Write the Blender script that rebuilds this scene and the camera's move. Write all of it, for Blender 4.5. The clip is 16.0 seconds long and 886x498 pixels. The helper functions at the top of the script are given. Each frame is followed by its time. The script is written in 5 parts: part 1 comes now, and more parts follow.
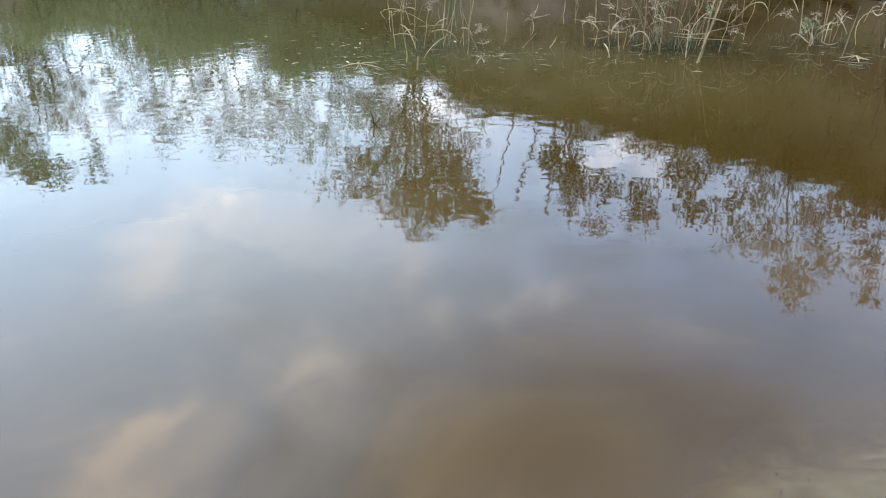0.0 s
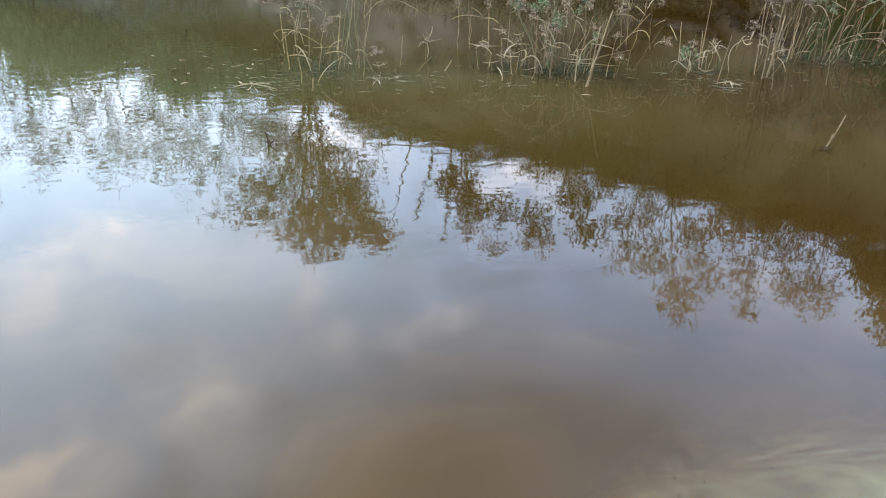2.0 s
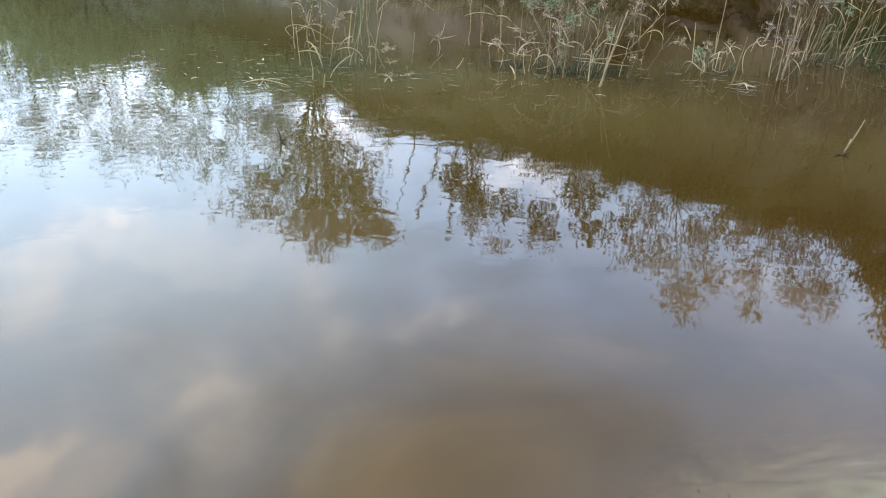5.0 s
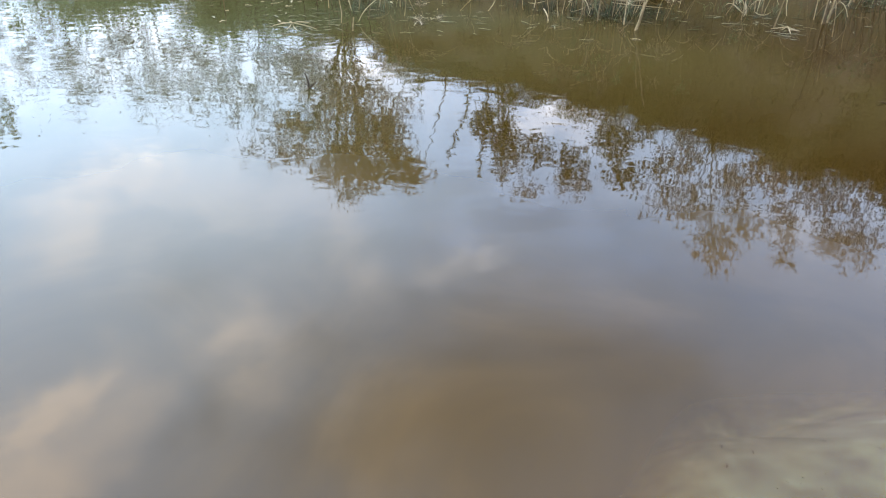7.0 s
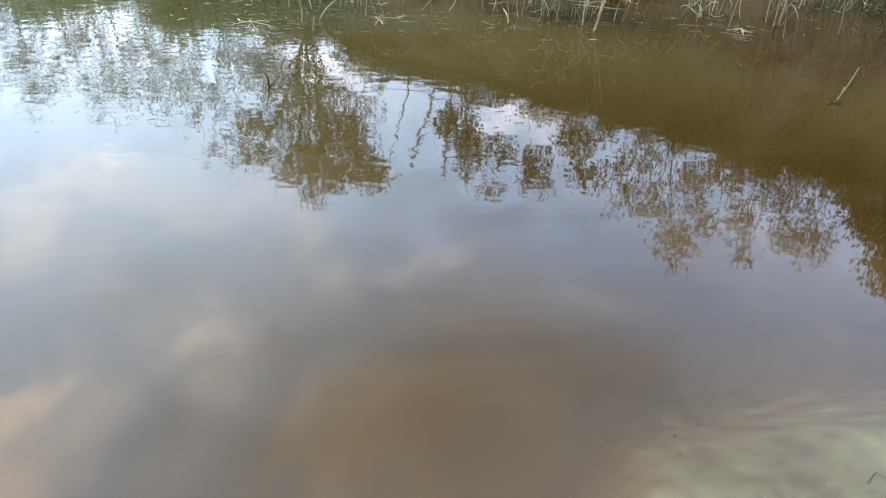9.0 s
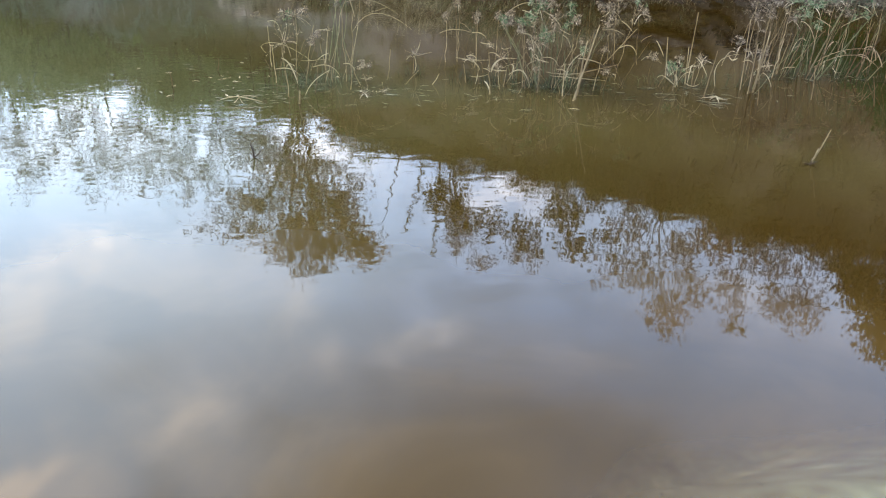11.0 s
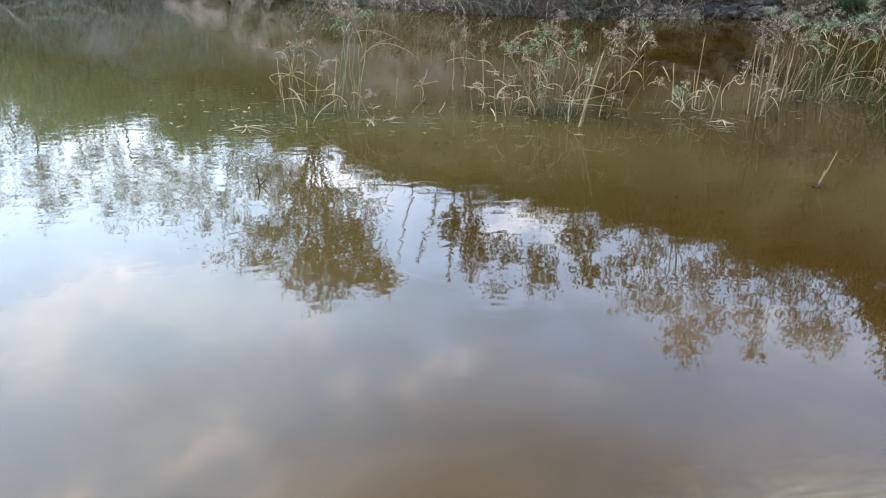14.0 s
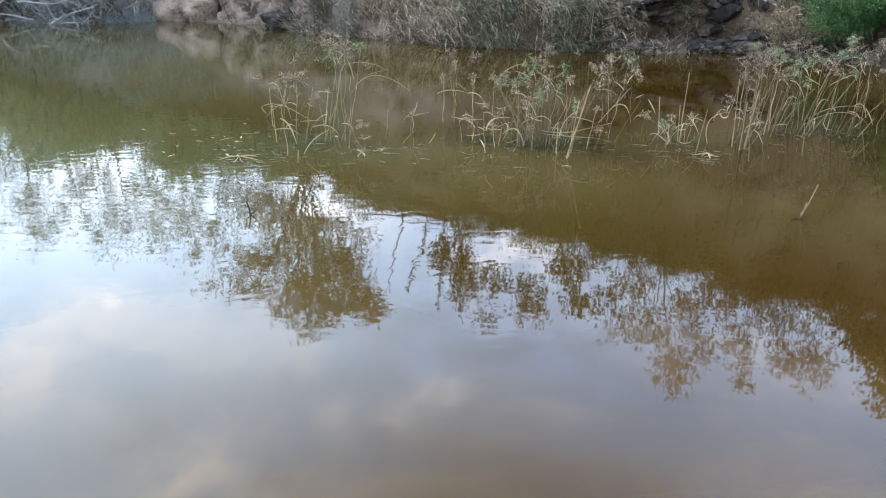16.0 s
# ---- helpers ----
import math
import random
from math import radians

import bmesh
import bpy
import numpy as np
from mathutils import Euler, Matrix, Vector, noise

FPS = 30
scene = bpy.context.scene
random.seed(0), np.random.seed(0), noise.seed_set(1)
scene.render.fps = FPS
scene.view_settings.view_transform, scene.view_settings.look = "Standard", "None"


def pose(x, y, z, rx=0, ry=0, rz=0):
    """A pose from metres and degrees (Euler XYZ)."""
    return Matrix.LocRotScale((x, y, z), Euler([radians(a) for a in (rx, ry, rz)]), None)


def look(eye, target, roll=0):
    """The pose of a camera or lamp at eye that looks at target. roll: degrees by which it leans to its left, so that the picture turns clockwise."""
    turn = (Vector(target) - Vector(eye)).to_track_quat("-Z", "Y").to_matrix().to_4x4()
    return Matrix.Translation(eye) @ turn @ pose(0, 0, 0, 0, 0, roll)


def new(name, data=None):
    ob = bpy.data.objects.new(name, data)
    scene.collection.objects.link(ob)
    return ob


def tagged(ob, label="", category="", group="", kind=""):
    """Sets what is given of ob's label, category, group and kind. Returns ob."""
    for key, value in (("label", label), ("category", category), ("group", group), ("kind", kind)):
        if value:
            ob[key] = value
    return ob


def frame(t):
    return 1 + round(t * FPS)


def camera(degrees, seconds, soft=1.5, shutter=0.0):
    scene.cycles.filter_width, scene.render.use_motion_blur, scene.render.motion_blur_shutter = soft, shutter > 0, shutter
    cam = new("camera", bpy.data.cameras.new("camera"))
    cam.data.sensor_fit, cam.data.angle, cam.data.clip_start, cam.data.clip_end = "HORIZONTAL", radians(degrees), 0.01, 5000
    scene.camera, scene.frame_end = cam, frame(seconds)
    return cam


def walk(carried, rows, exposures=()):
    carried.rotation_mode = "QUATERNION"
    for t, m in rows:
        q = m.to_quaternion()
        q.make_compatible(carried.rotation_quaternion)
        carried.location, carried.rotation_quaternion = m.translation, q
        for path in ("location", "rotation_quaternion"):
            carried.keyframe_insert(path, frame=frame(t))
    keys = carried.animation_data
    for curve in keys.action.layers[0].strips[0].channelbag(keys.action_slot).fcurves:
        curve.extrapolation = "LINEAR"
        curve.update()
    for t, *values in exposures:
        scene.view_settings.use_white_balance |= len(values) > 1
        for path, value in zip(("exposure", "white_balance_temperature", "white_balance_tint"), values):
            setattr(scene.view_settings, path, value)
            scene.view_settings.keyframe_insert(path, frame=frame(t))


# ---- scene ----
# A shallow muddy pond seen from its bank: sedges in the water, a rocky far bank, trees and sky mirrored in it.
cam = camera(60.8, 16.0, soft=1.2)
PATH = [
    (0.0, pose(-0.011, -0.040, 1.738, 61.17, 2.20, 7.55)),
    (0.5, pose(0.004, -0.021, 1.735, 62.27, 1.54, 4.32)),
    (1.0, pose(-0.005, -0.008, 1.711, 62.61, 0.52, 1.89)),
    (1.5, pose(-0.006, -0.018, 1.697, 62.88, 0.06, 0.78)),
    (2.0, pose(-0.017, -0.024, 1.693, 62.97, -0.34, 0.25)),
    (2.5, pose(-0.017, -0.016, 1.688, 62.19, -0.84, -0.04)),
    (3.0, pose(-0.008, -0.015, 1.699, 63.22, -0.86, -0.09)),
    (3.2, pose(0.005, -0.013, 1.696, 63.34, -0.93, -0.22)),
    (5.3, pose(-0.098, 0.037, 1.712, 62.13, -1.19, 1.10)),
    (5.5, pose(-0.095, 0.039, 1.720, 61.41, -1.84, 2.19)),
    (6.0, pose(-0.045, 0.022, 1.679, 60.09, -0.64, -0.66)),
    (6.5, pose(-0.051, 0.018, 1.674, 60.05, -0.42, 1.25)),
    (7.0, pose(-0.078, 0.061, 1.721, 58.33, -0.39, 2.99)),
    (7.5, pose(-0.066, 0.030, 1.741, 58.08, -0.37, 3.56)),
    (8.0, pose(-0.068, 0.020, 1.746, 58.22, -0.57, 3.50)),
    (8.5, pose(-0.074, 0.024, 1.741, 58.27, -1.23, 2.81)),
    (9.0, pose(-0.054, 0.032, 1.724, 58.40, -1.38, 0.51)),
    (9.5, pose(-0.069, -0.041, 1.655, 58.73, -1.02, 2.24)),
    (10.0, pose(-0.048, -0.000, 1.693, 61.06, -1.34, -1.76)),
    (12.3, pose(0.090, 0.004, 1.641, 64.96, 0.42, 1.80)),
    (12.5, pose(0.105, 0.007, 1.660, 65.12, 0.52, 1.82)),
    (13.0, pose(0.094, 0.001, 1.659, 65.75, 0.33, 0.64)),
    (13.5, pose(0.095, -0.016, 1.660, 65.84, 0.20, 0.20)),
    (14.0, pose(0.094, 0.001, 1.656, 66.24, 0.24, 0.59)),
    (14.5, pose(0.087, 0.004, 1.657, 66.09, 0.79, 1.53)),
    (15.0, pose(0.075, 0.005, 1.668, 66.49, 0.17, 2.39)),
    (15.5, pose(0.090, -0.029, 1.677, 68.69, -0.61, 0.88)),
    (16.0, pose(0.101, -0.048, 1.677, 68.46, -0.31, 0.00)),
]
walk(cam, PATH, exposures=[(t, stops, 6560, 12.0) for t, stops in ((0.0, 1.36), (3.2, 1.41), (5.3, 1.47), (10.2, 1.45), (12.3, 1.48), (16.0, 1.54))])

# ---- light ----
SUN_EL, SUN_AZ = 26, -62      # degrees; azimuth from +y towards +x: ahead and to the left, behind thin cloud
world = bpy.data.worlds.new("sky")
scene.world = world
world.use_nodes = True


class Nodes:
    """Short hand for building node trees."""

    def __init__(self, tree):
        self.t = tree
        tree.nodes.clear()

    def add(self, kind, ins=(), **props):
        n = self.t.nodes.new(kind)
        for k, v in props.items():
            setattr(n, k, v)
        for key, v in dict(ins).items():
            if hasattr(v, "is_output"):
                self.t.links.new(v, n.inputs[key])
            else:
                n.inputs[key].default_value = v
        return n

    def math(self, op, a, b=0.0, c=0.0, clamp=False):
        return self.add("ShaderNodeMath", {0: a, 1: b, 2: c}, operation=op, use_clamp=clamp).outputs[0]

    def vmath(self, op, a, b=(0, 0, 0)):
        return self.add("ShaderNodeVectorMath", {0: a, 1: b}, operation=op)

    def noise(self, vec, scale, detail=4.0, rough=0.55, distort=0.0):
        return self.add("ShaderNodeTexNoise", {"Vector": vec, "Scale": scale, "Detail": detail, "Roughness": rough,
                                               "Distortion": distort}).outputs["Fac"]

    def mix(self, fac, a, b, mode="MIX"):
        return self.add("ShaderNodeMix", {0: fac, 6: a, 7: b}, data_type="RGBA", blend_type=mode).outputs[2]

    def span(self, v, a, b, c=0.0, d=1.0, smooth=True):
        return self.add("ShaderNodeMapRange", {0: v, 1: a, 2: b, 3: c, 4: d},
                        interpolation_type="SMOOTHSTEP" if smooth else "LINEAR").outputs[0]

    def ramp(self, fac, stops):
        n = self.add("ShaderNodeValToRGB", {0: fac})
        e = n.color_ramp.elements
        while len(e) < len(stops):
            e.new(0.5)
        for el, (p, c) in zip(e, stops):
            el.position, el.color = p, (*c, 1)
        return n.outputs[0]


def direction(az, el):
    az, el = radians(az), radians(el)
    return (math.sin(az) * math.cos(el), math.cos(az) * math.cos(el), math.sin(el))


SKY_STRENGTH = 0.12
w = Nodes(world.node_tree)
coord = w.add("ShaderNodeTexCoord").outputs["Generated"]
sky = w.add("ShaderNodeTexSky", sky_type="NISHITA", sun_disc=False, sun_elevation=radians(SUN_EL), sun_rotation=radians(SUN_AZ),
            air_density=1.0, dust_density=0.6, ozone_density=2.0).outputs[0]


stir = w.add("ShaderNodeTexNoise", {"Vector": coord, "Scale": 10.0, "Detail": 6.0, "Roughness": 0.66}).outputs["Color"]
stir = w.vmath("MULTIPLY", w.vmath("SUBTRACT", stir, (0.5, 0.5, 0.5)).outputs[0], (0.13, 0.13, 0.13)).outputs[0]
warped = w.vmath("NORMALIZE", w.vmath("ADD", coord, stir).outputs[0]).outputs[0]
bent = w.add("ShaderNodeSeparateXYZ", {0: warped}).outputs
azimuth = w.math("MULTIPLY", w.math("ARCTAN2", bent[0], bent[1]), 57.2958)
elevation = w.math("MULTIPLY", w.math("ARCSINE", bent[2]), 57.2958)


def bank(az, el, length, width, turn):
    """A long soft cloud bank: 1 at its middle, falling off over its half length and half width, in degrees."""
    c, k = math.cos(radians(turn)), math.sin(radians(turn))
    da = w.math("MULTIPLY", w.math("SUBTRACT", azimuth, az), math.cos(radians(el)))
    de = w.math("SUBTRACT", elevation, el)
    p = w.math("ADD", w.math("MULTIPLY", da, c / length), w.math("MULTIPLY", de, k / length))
    q = w.math("SUBTRACT", w.math("MULTIPLY", de, c / width), w.math("MULTIPLY", da, k / width))
    return w.math("EXPONENT", w.math("MULTIPLY", w.math("ADD", w.math("MULTIPLY", p, p), w.math("MULTIPLY", q, q)), -1.0))


def banks(rows):
    total = None
    for *where, weight in rows:
        one = w.math("MULTIPLY", bank(*where), weight)
        total = one if total is None else w.math("ADD", total, one)
    return total


def around(az, el, tight):
    """1 towards a point of the sky, falling off softly round it."""
    dot = w.vmath("DOT_PRODUCT", warped, direction(az, el)).outputs["Value"]
    return w.math("EXPONENT", w.math("MULTIPLY", w.math("SUBTRACT", dot, 1.0), float(tight)))


# a sheet of broken cloud: the direction laid on a plane overhead
sep = w.add("ShaderNodeSeparateXYZ", {0: coord})
up = w.math("ADD", w.math("MAXIMUM", sep.outputs[2], 0.0), 0.25)
flat = w.add("ShaderNodeCombineXYZ", {0: w.math("DIVIDE", sep.outputs[0], up), 1: w.math("DIVIDE", sep.outputs[1], up), 2: 3.7}).outputs[0]
big = w.noise(flat, 1.2, 5.0, 0.5, 0.4)
fine = w.noise(flat, 3.6, 6.0, 0.55, 0.3)
wisp = w.noise(flat, 7.0, 6.0, 0.6, 0.15)
grain = w.math("ADD", w.math("MULTIPLY", big, 0.5), w.math("MULTIPLY", fine, 0.5))
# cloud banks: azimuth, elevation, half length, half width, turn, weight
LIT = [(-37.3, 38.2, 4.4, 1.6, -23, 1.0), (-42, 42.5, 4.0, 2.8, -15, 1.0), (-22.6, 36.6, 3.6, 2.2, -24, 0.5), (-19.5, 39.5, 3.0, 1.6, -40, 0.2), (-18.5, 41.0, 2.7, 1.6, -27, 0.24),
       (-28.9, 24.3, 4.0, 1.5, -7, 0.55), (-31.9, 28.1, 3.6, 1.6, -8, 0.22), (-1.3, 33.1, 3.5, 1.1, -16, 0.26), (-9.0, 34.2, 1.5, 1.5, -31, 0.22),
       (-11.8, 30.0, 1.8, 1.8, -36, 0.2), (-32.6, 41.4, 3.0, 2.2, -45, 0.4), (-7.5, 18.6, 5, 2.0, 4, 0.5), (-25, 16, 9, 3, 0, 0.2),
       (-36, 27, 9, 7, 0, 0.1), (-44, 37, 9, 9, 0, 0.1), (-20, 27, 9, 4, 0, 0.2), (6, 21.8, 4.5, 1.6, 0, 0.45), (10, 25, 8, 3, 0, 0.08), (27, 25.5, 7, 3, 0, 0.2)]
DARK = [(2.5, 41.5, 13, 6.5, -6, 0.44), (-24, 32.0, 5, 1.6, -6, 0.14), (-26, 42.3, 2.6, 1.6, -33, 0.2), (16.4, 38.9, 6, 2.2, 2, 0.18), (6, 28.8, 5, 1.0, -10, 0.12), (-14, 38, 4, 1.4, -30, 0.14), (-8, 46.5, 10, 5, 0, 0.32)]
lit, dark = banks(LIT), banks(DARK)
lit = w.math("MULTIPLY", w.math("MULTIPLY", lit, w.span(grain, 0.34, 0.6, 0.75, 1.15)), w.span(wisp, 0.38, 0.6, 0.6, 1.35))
# thin veil: white and bright low down, blue-grey overhead, brighter towards the hidden sun; a duller grey added behind,
# out of view
height = w.math("MAXIMUM", sep.outputs[2], 0.0)
veil_tone = w.ramp(height, [(0.0, (0.55, 0.57, 0.61)), (0.26, (0.555, 0.58, 0.635)), (0.33, (0.51, 0.58, 0.69)), (0.41, (0.37, 0.52, 0.77)), (0.5, (0.265, 0.41, 0.72)),
                            (0.58, (0.19, 0.275, 0.5)), (0.66, (0.155, 0.17, 0.235)), (1.0, (0.145, 0.155, 0.185))])
glow = w.math("ADD", 0.48, w.math("MULTIPLY", around(-84, SUN_EL, 1.5), 1.05))
level = w.math("MULTIPLY", w.math("MULTIPLY", glow, w.span(grain, 0.33, 0.64, 0.55, 1.6)), w.span(wisp, 0.35, 0.63, 15.0, 25.0))
scaled = w.vmath("SCALE", veil_tone)
w.t.links.new(level, scaled.inputs["Scale"])
tone = w.mix(w.span(grain, 0.36, 0.58, 0.35, 0.95), w.mix(1.0, sky, (3.0, 3.3, 3.8, 1), "MULTIPLY"), scaled.outputs[0])
# unseen grey cover behind the camera, added to dim and neutralise the light
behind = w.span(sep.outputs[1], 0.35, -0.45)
rear_dimmer = w.vmath("SCALE", (3.9, 4.1, 4.3))
w.t.links.new(w.span(grain, 0.3, 0.66, 0.6, 1.3), rear_dimmer.inputs["Scale"])
tone = w.mix(w.math("MULTIPLY", behind, 0.92), tone, rear_dimmer.outputs[0])
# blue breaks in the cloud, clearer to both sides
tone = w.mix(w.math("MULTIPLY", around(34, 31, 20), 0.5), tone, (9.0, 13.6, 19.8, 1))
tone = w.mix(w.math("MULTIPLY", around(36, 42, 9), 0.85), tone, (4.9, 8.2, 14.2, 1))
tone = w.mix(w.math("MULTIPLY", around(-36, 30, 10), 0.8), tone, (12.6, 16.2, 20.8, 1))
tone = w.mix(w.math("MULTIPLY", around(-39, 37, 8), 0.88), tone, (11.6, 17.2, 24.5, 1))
dimmed = w.vmath("SCALE", tone)
w.t.links.new(w.math("SUBTRACT", 1.0, w.math("MINIMUM", dark, 0.8)), dimmed.inputs["Scale"])
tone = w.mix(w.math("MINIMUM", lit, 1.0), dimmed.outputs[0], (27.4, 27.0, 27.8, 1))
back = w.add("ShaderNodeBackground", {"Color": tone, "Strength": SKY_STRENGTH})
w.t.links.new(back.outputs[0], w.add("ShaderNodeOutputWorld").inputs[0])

sun_data = bpy.data.lights.new("sun", "SUN")
sun_data.energy, sun_data.angle, sun_data.color = 1.5, radians(14), (1.0, 0.93, 0.83)
sun = new("sun", sun_data)
sun.matrix_world = look(Vector(direction(SUN_AZ, SUN_EL)) * 50, (0, 0, 0))


# ---- materials ----
def shader(name):
    m = bpy.data.materials.new(name)
    m.use_nodes = True
    return m, Nodes(m.node_tree)


def finish(m, n, bsdf):
    n.t.links.new(bsdf, n.add("ShaderNodeOutputMaterial").inputs[0])
    return m


def surface(name, stops, scale=6.0, rough=0.85, bump=0.02, fine=60.0, island=0.0, objects=0.0, stretch=(1, 1, 1)):
    """A rough natural surface: two scales of noise through a ramp, with relief; pieces vary by island or object."""
    m, n = shader(name)
    pos = n.vmath("MULTIPLY", n.add("ShaderNodeTexCoord").outputs["Object"], stretch).outputs[0]
    a, b = n.noise(pos, scale, 5.0, 0.6, 0.3), n.noise(pos, fine, 4.0, 0.6)
    fac = n.math("ADD", n.math("MULTIPLY", a, 0.7), n.math("MULTIPLY", b, 0.3))
    if island:
        fac = n.math("ADD", fac, n.math("MULTIPLY", n.math("SUBTRACT", n.add("ShaderNodeNewGeometry").outputs["Random Per Island"], 0.5), island))
    if objects:
        fac = n.math("ADD", fac, n.math("MULTIPLY", n.math("SUBTRACT", n.add("ShaderNodeObjectInfo").outputs["Random"], 0.5), objects))
    col = n.ramp(fac, stops)
    ins = {"Base Color": col, "Roughness": rough, "Specular IOR Level": 0.25}
    if bump:
        ins["Normal"] = n.add("ShaderNodeBump", {"Height": fac, "Distance": bump, "Strength": 0.8}).outputs[0]
    return finish(m, n, n.add("ShaderNodeBsdfPrincipled", ins).outputs[0])


def leafy(name, stops, rough=0.6, through_light=0.25):
    """Thin leaves, each a little different, with some light coming through."""
    m, n = shader(name)
    col = n.ramp(n.add("ShaderNodeNewGeometry").outputs["Random Per Island"], stops)
    p = n.add("ShaderNodeBsdfPrincipled", {"Base Color": col, "Roughness": rough, "Specular IOR Level": 0.3})
    t = n.add("ShaderNodeBsdfTranslucent", {"Color": col})
    return finish(m, n, n.add("ShaderNodeMixShader", {0: through_light, 1: p.outputs[0], 2: t.outputs[0]}).outputs[0])


def earth_material():
    """Brown earth with stones and dry litter; pale silt with algae stains where it lies under water."""
    m, n = shader("earth")
    pos = n.add("ShaderNodeTexCoord").outputs["Object"]
    a, b = n.noise(pos, 1.1, 6.0, 0.62, 0.4), n.noise(pos, 21, 4.0, 0.6)
    fac = n.math("ADD", n.math("MULTIPLY", a, 0.65), n.math("MULTIPLY", b, 0.35))
    dry = n.ramp(fac, [(0.32, (0.045, 0.034, 0.022)), (0.45, (0.115, 0.088, 0.058)), (0.58, (0.19, 0.15, 0.102)), (0.75, (0.29, 0.24, 0.175))])
    plan = n.vmath("MULTIPLY", pos, (1, 1, 0)).outputs[0]
    mottle = n.math("ADD", n.math("MULTIPLY", n.noise(plan, 4.0, 3.0, 0.5), 0.7), n.math("MULTIPLY", n.noise(plan, 15, 3.0, 0.6), 0.3))
    bed = n.ramp(mottle, [(0.36, (0.155, 0.122, 0.052)), (0.45, (0.205, 0.18, 0.084)), (0.53, (0.24, 0.222, 0.112)), (0.6, (0.28, 0.268, 0.145)), (0.7, (0.38, 0.365, 0.22))])
    z = n.add("ShaderNodeSeparateXYZ", {0: pos}).outputs[2]
    # earth darkened below 0.8 m: wet by the water, bank shade painted in above
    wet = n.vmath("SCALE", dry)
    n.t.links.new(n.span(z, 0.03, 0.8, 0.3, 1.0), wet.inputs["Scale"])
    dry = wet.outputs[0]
    turf = n.ramp(b, [(0.3, (0.07, 0.06, 0.027)), (0.55, (0.145, 0.12, 0.06)), (0.75, (0.225, 0.188, 0.11))])
    cover = n.math("MULTIPLY", n.span(z, 0.9, 2.4), n.span(n.noise(pos, 0.5, 4.0, 0.6), 0.38, 0.55, 0.25, 1.0))
    east, away = n.add("ShaderNodeSeparateXYZ", {0: pos}).outputs[:2]
    rocky = n.ramp(fac, [(0.35, (0.08, 0.067, 0.06)), (0.5, (0.19, 0.163, 0.148)), (0.7, (0.33, 0.295, 0.272))])
    bare = n.math("MULTIPLY", n.math("MULTIPLY", n.span(east, 3.0, -1.0), n.span(east, -9.0, -7.0)), n.math("MULTIPLY", n.span(z, 3.4, 1.6, 0.0, 0.9), n.span(away, 8.0, 10.0)))
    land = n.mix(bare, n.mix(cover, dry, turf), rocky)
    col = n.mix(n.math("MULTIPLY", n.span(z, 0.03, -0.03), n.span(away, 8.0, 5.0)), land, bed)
    nor = n.add("ShaderNodeBump", {"Height": fac, "Distance": 0.06, "Strength": n.span(z, -0.05, 0.1, 0.0, 0.8)}).outputs[0]
    return finish(m, n, n.add("ShaderNodeBsdfPrincipled", {"Base Color": col, "Roughness": 0.95, "Specular IOR Level": 0.2, "Normal": nor}).outputs[0])


M_EARTH = earth_material()
M_SANDSTONE = surface("sandstone", [(0.36, (0.06, 0.05, 0.044)), (0.44, (0.22, 0.18, 0.155)), (0.54, (0.36, 0.305, 0.265)), (0.7, (0.54, 0.48, 0.42))], 2.4, 0.9, 0.08, 14, objects=0.12)
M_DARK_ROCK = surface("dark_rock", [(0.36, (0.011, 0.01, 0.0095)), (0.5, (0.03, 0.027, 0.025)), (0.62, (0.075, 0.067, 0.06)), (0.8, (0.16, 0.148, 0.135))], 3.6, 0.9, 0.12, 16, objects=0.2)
M_GREY_ROCK = surface("grey_rock", [(0.34, (0.05, 0.043, 0.038)), (0.48, (0.13, 0.112, 0.098)), (0.6, (0.2, 0.175, 0.152)), (0.8, (0.32, 0.28, 0.245))], 3.0, 0.9, 0.05, 18)
M_BROWN_ROCK = surface("brown_rock", [(0.36, (0.02, 0.0155, 0.012)), (0.47, (0.058, 0.046, 0.037)), (0.6, (0.115, 0.094, 0.077)), (0.78, (0.22, 0.185, 0.155))], 5.0, 0.92, 0.06, 26, objects=0.2)
M_BARK = surface("bark", [(0.3, (0.05, 0.04, 0.03)), (0.55, (0.12, 0.1, 0.08)), (0.8, (0.22, 0.19, 0.16))], 7, 0.95, 0.01, 50)
M_DEADWOOD = surface("grey_deadwood", [(0.25, (0.14, 0.14, 0.145)), (0.5, (0.34, 0.345, 0.355)), (0.8, (0.6, 0.62, 0.64))], 8, 0.9, 0.004, 60, objects=0.4)
M_WETWOOD = surface("wet_wood", [(0.3, (0.02, 0.015, 0.01)), (0.7, (0.07, 0.05, 0.035))], 10, 0.85, 0.003, 80)
M_STRAW = surface("dry_stalk", [(0.2, (0.045, 0.032, 0.018)), (0.42, (0.125, 0.094, 0.053)), (0.64, (0.27, 0.215, 0.128)), (0.92, (0.54, 0.46, 0.3))], 9, 0.8, 0.0, 50, objects=0.5)
M_GREEN_STEM = surface("green_stalk", [(0.25, (0.045, 0.06, 0.03)), (0.5, (0.1, 0.125, 0.065)), (0.8, (0.24, 0.235, 0.14))], 9, 0.7, 0.0, 50, objects=0.4)
M_SUNKEN = surface("sunken_leaf", [(0.3, (0.1, 0.075, 0.04)), (0.7, (0.22, 0.17, 0.1))], 30, 0.9, 0.0, 90)
M_GRAVEL = surface("pale_gravel", [(0.3, (0.28, 0.25, 0.15)), (0.7, (0.45, 0.42, 0.28))], 20, 0.9, 0.0, 90)
M_TWIG = surface("weathered_twig", [(0.3, (0.13, 0.1, 0.055)), (0.7, (0.32, 0.26, 0.16))], 14, 0.85, 0.0, 60)
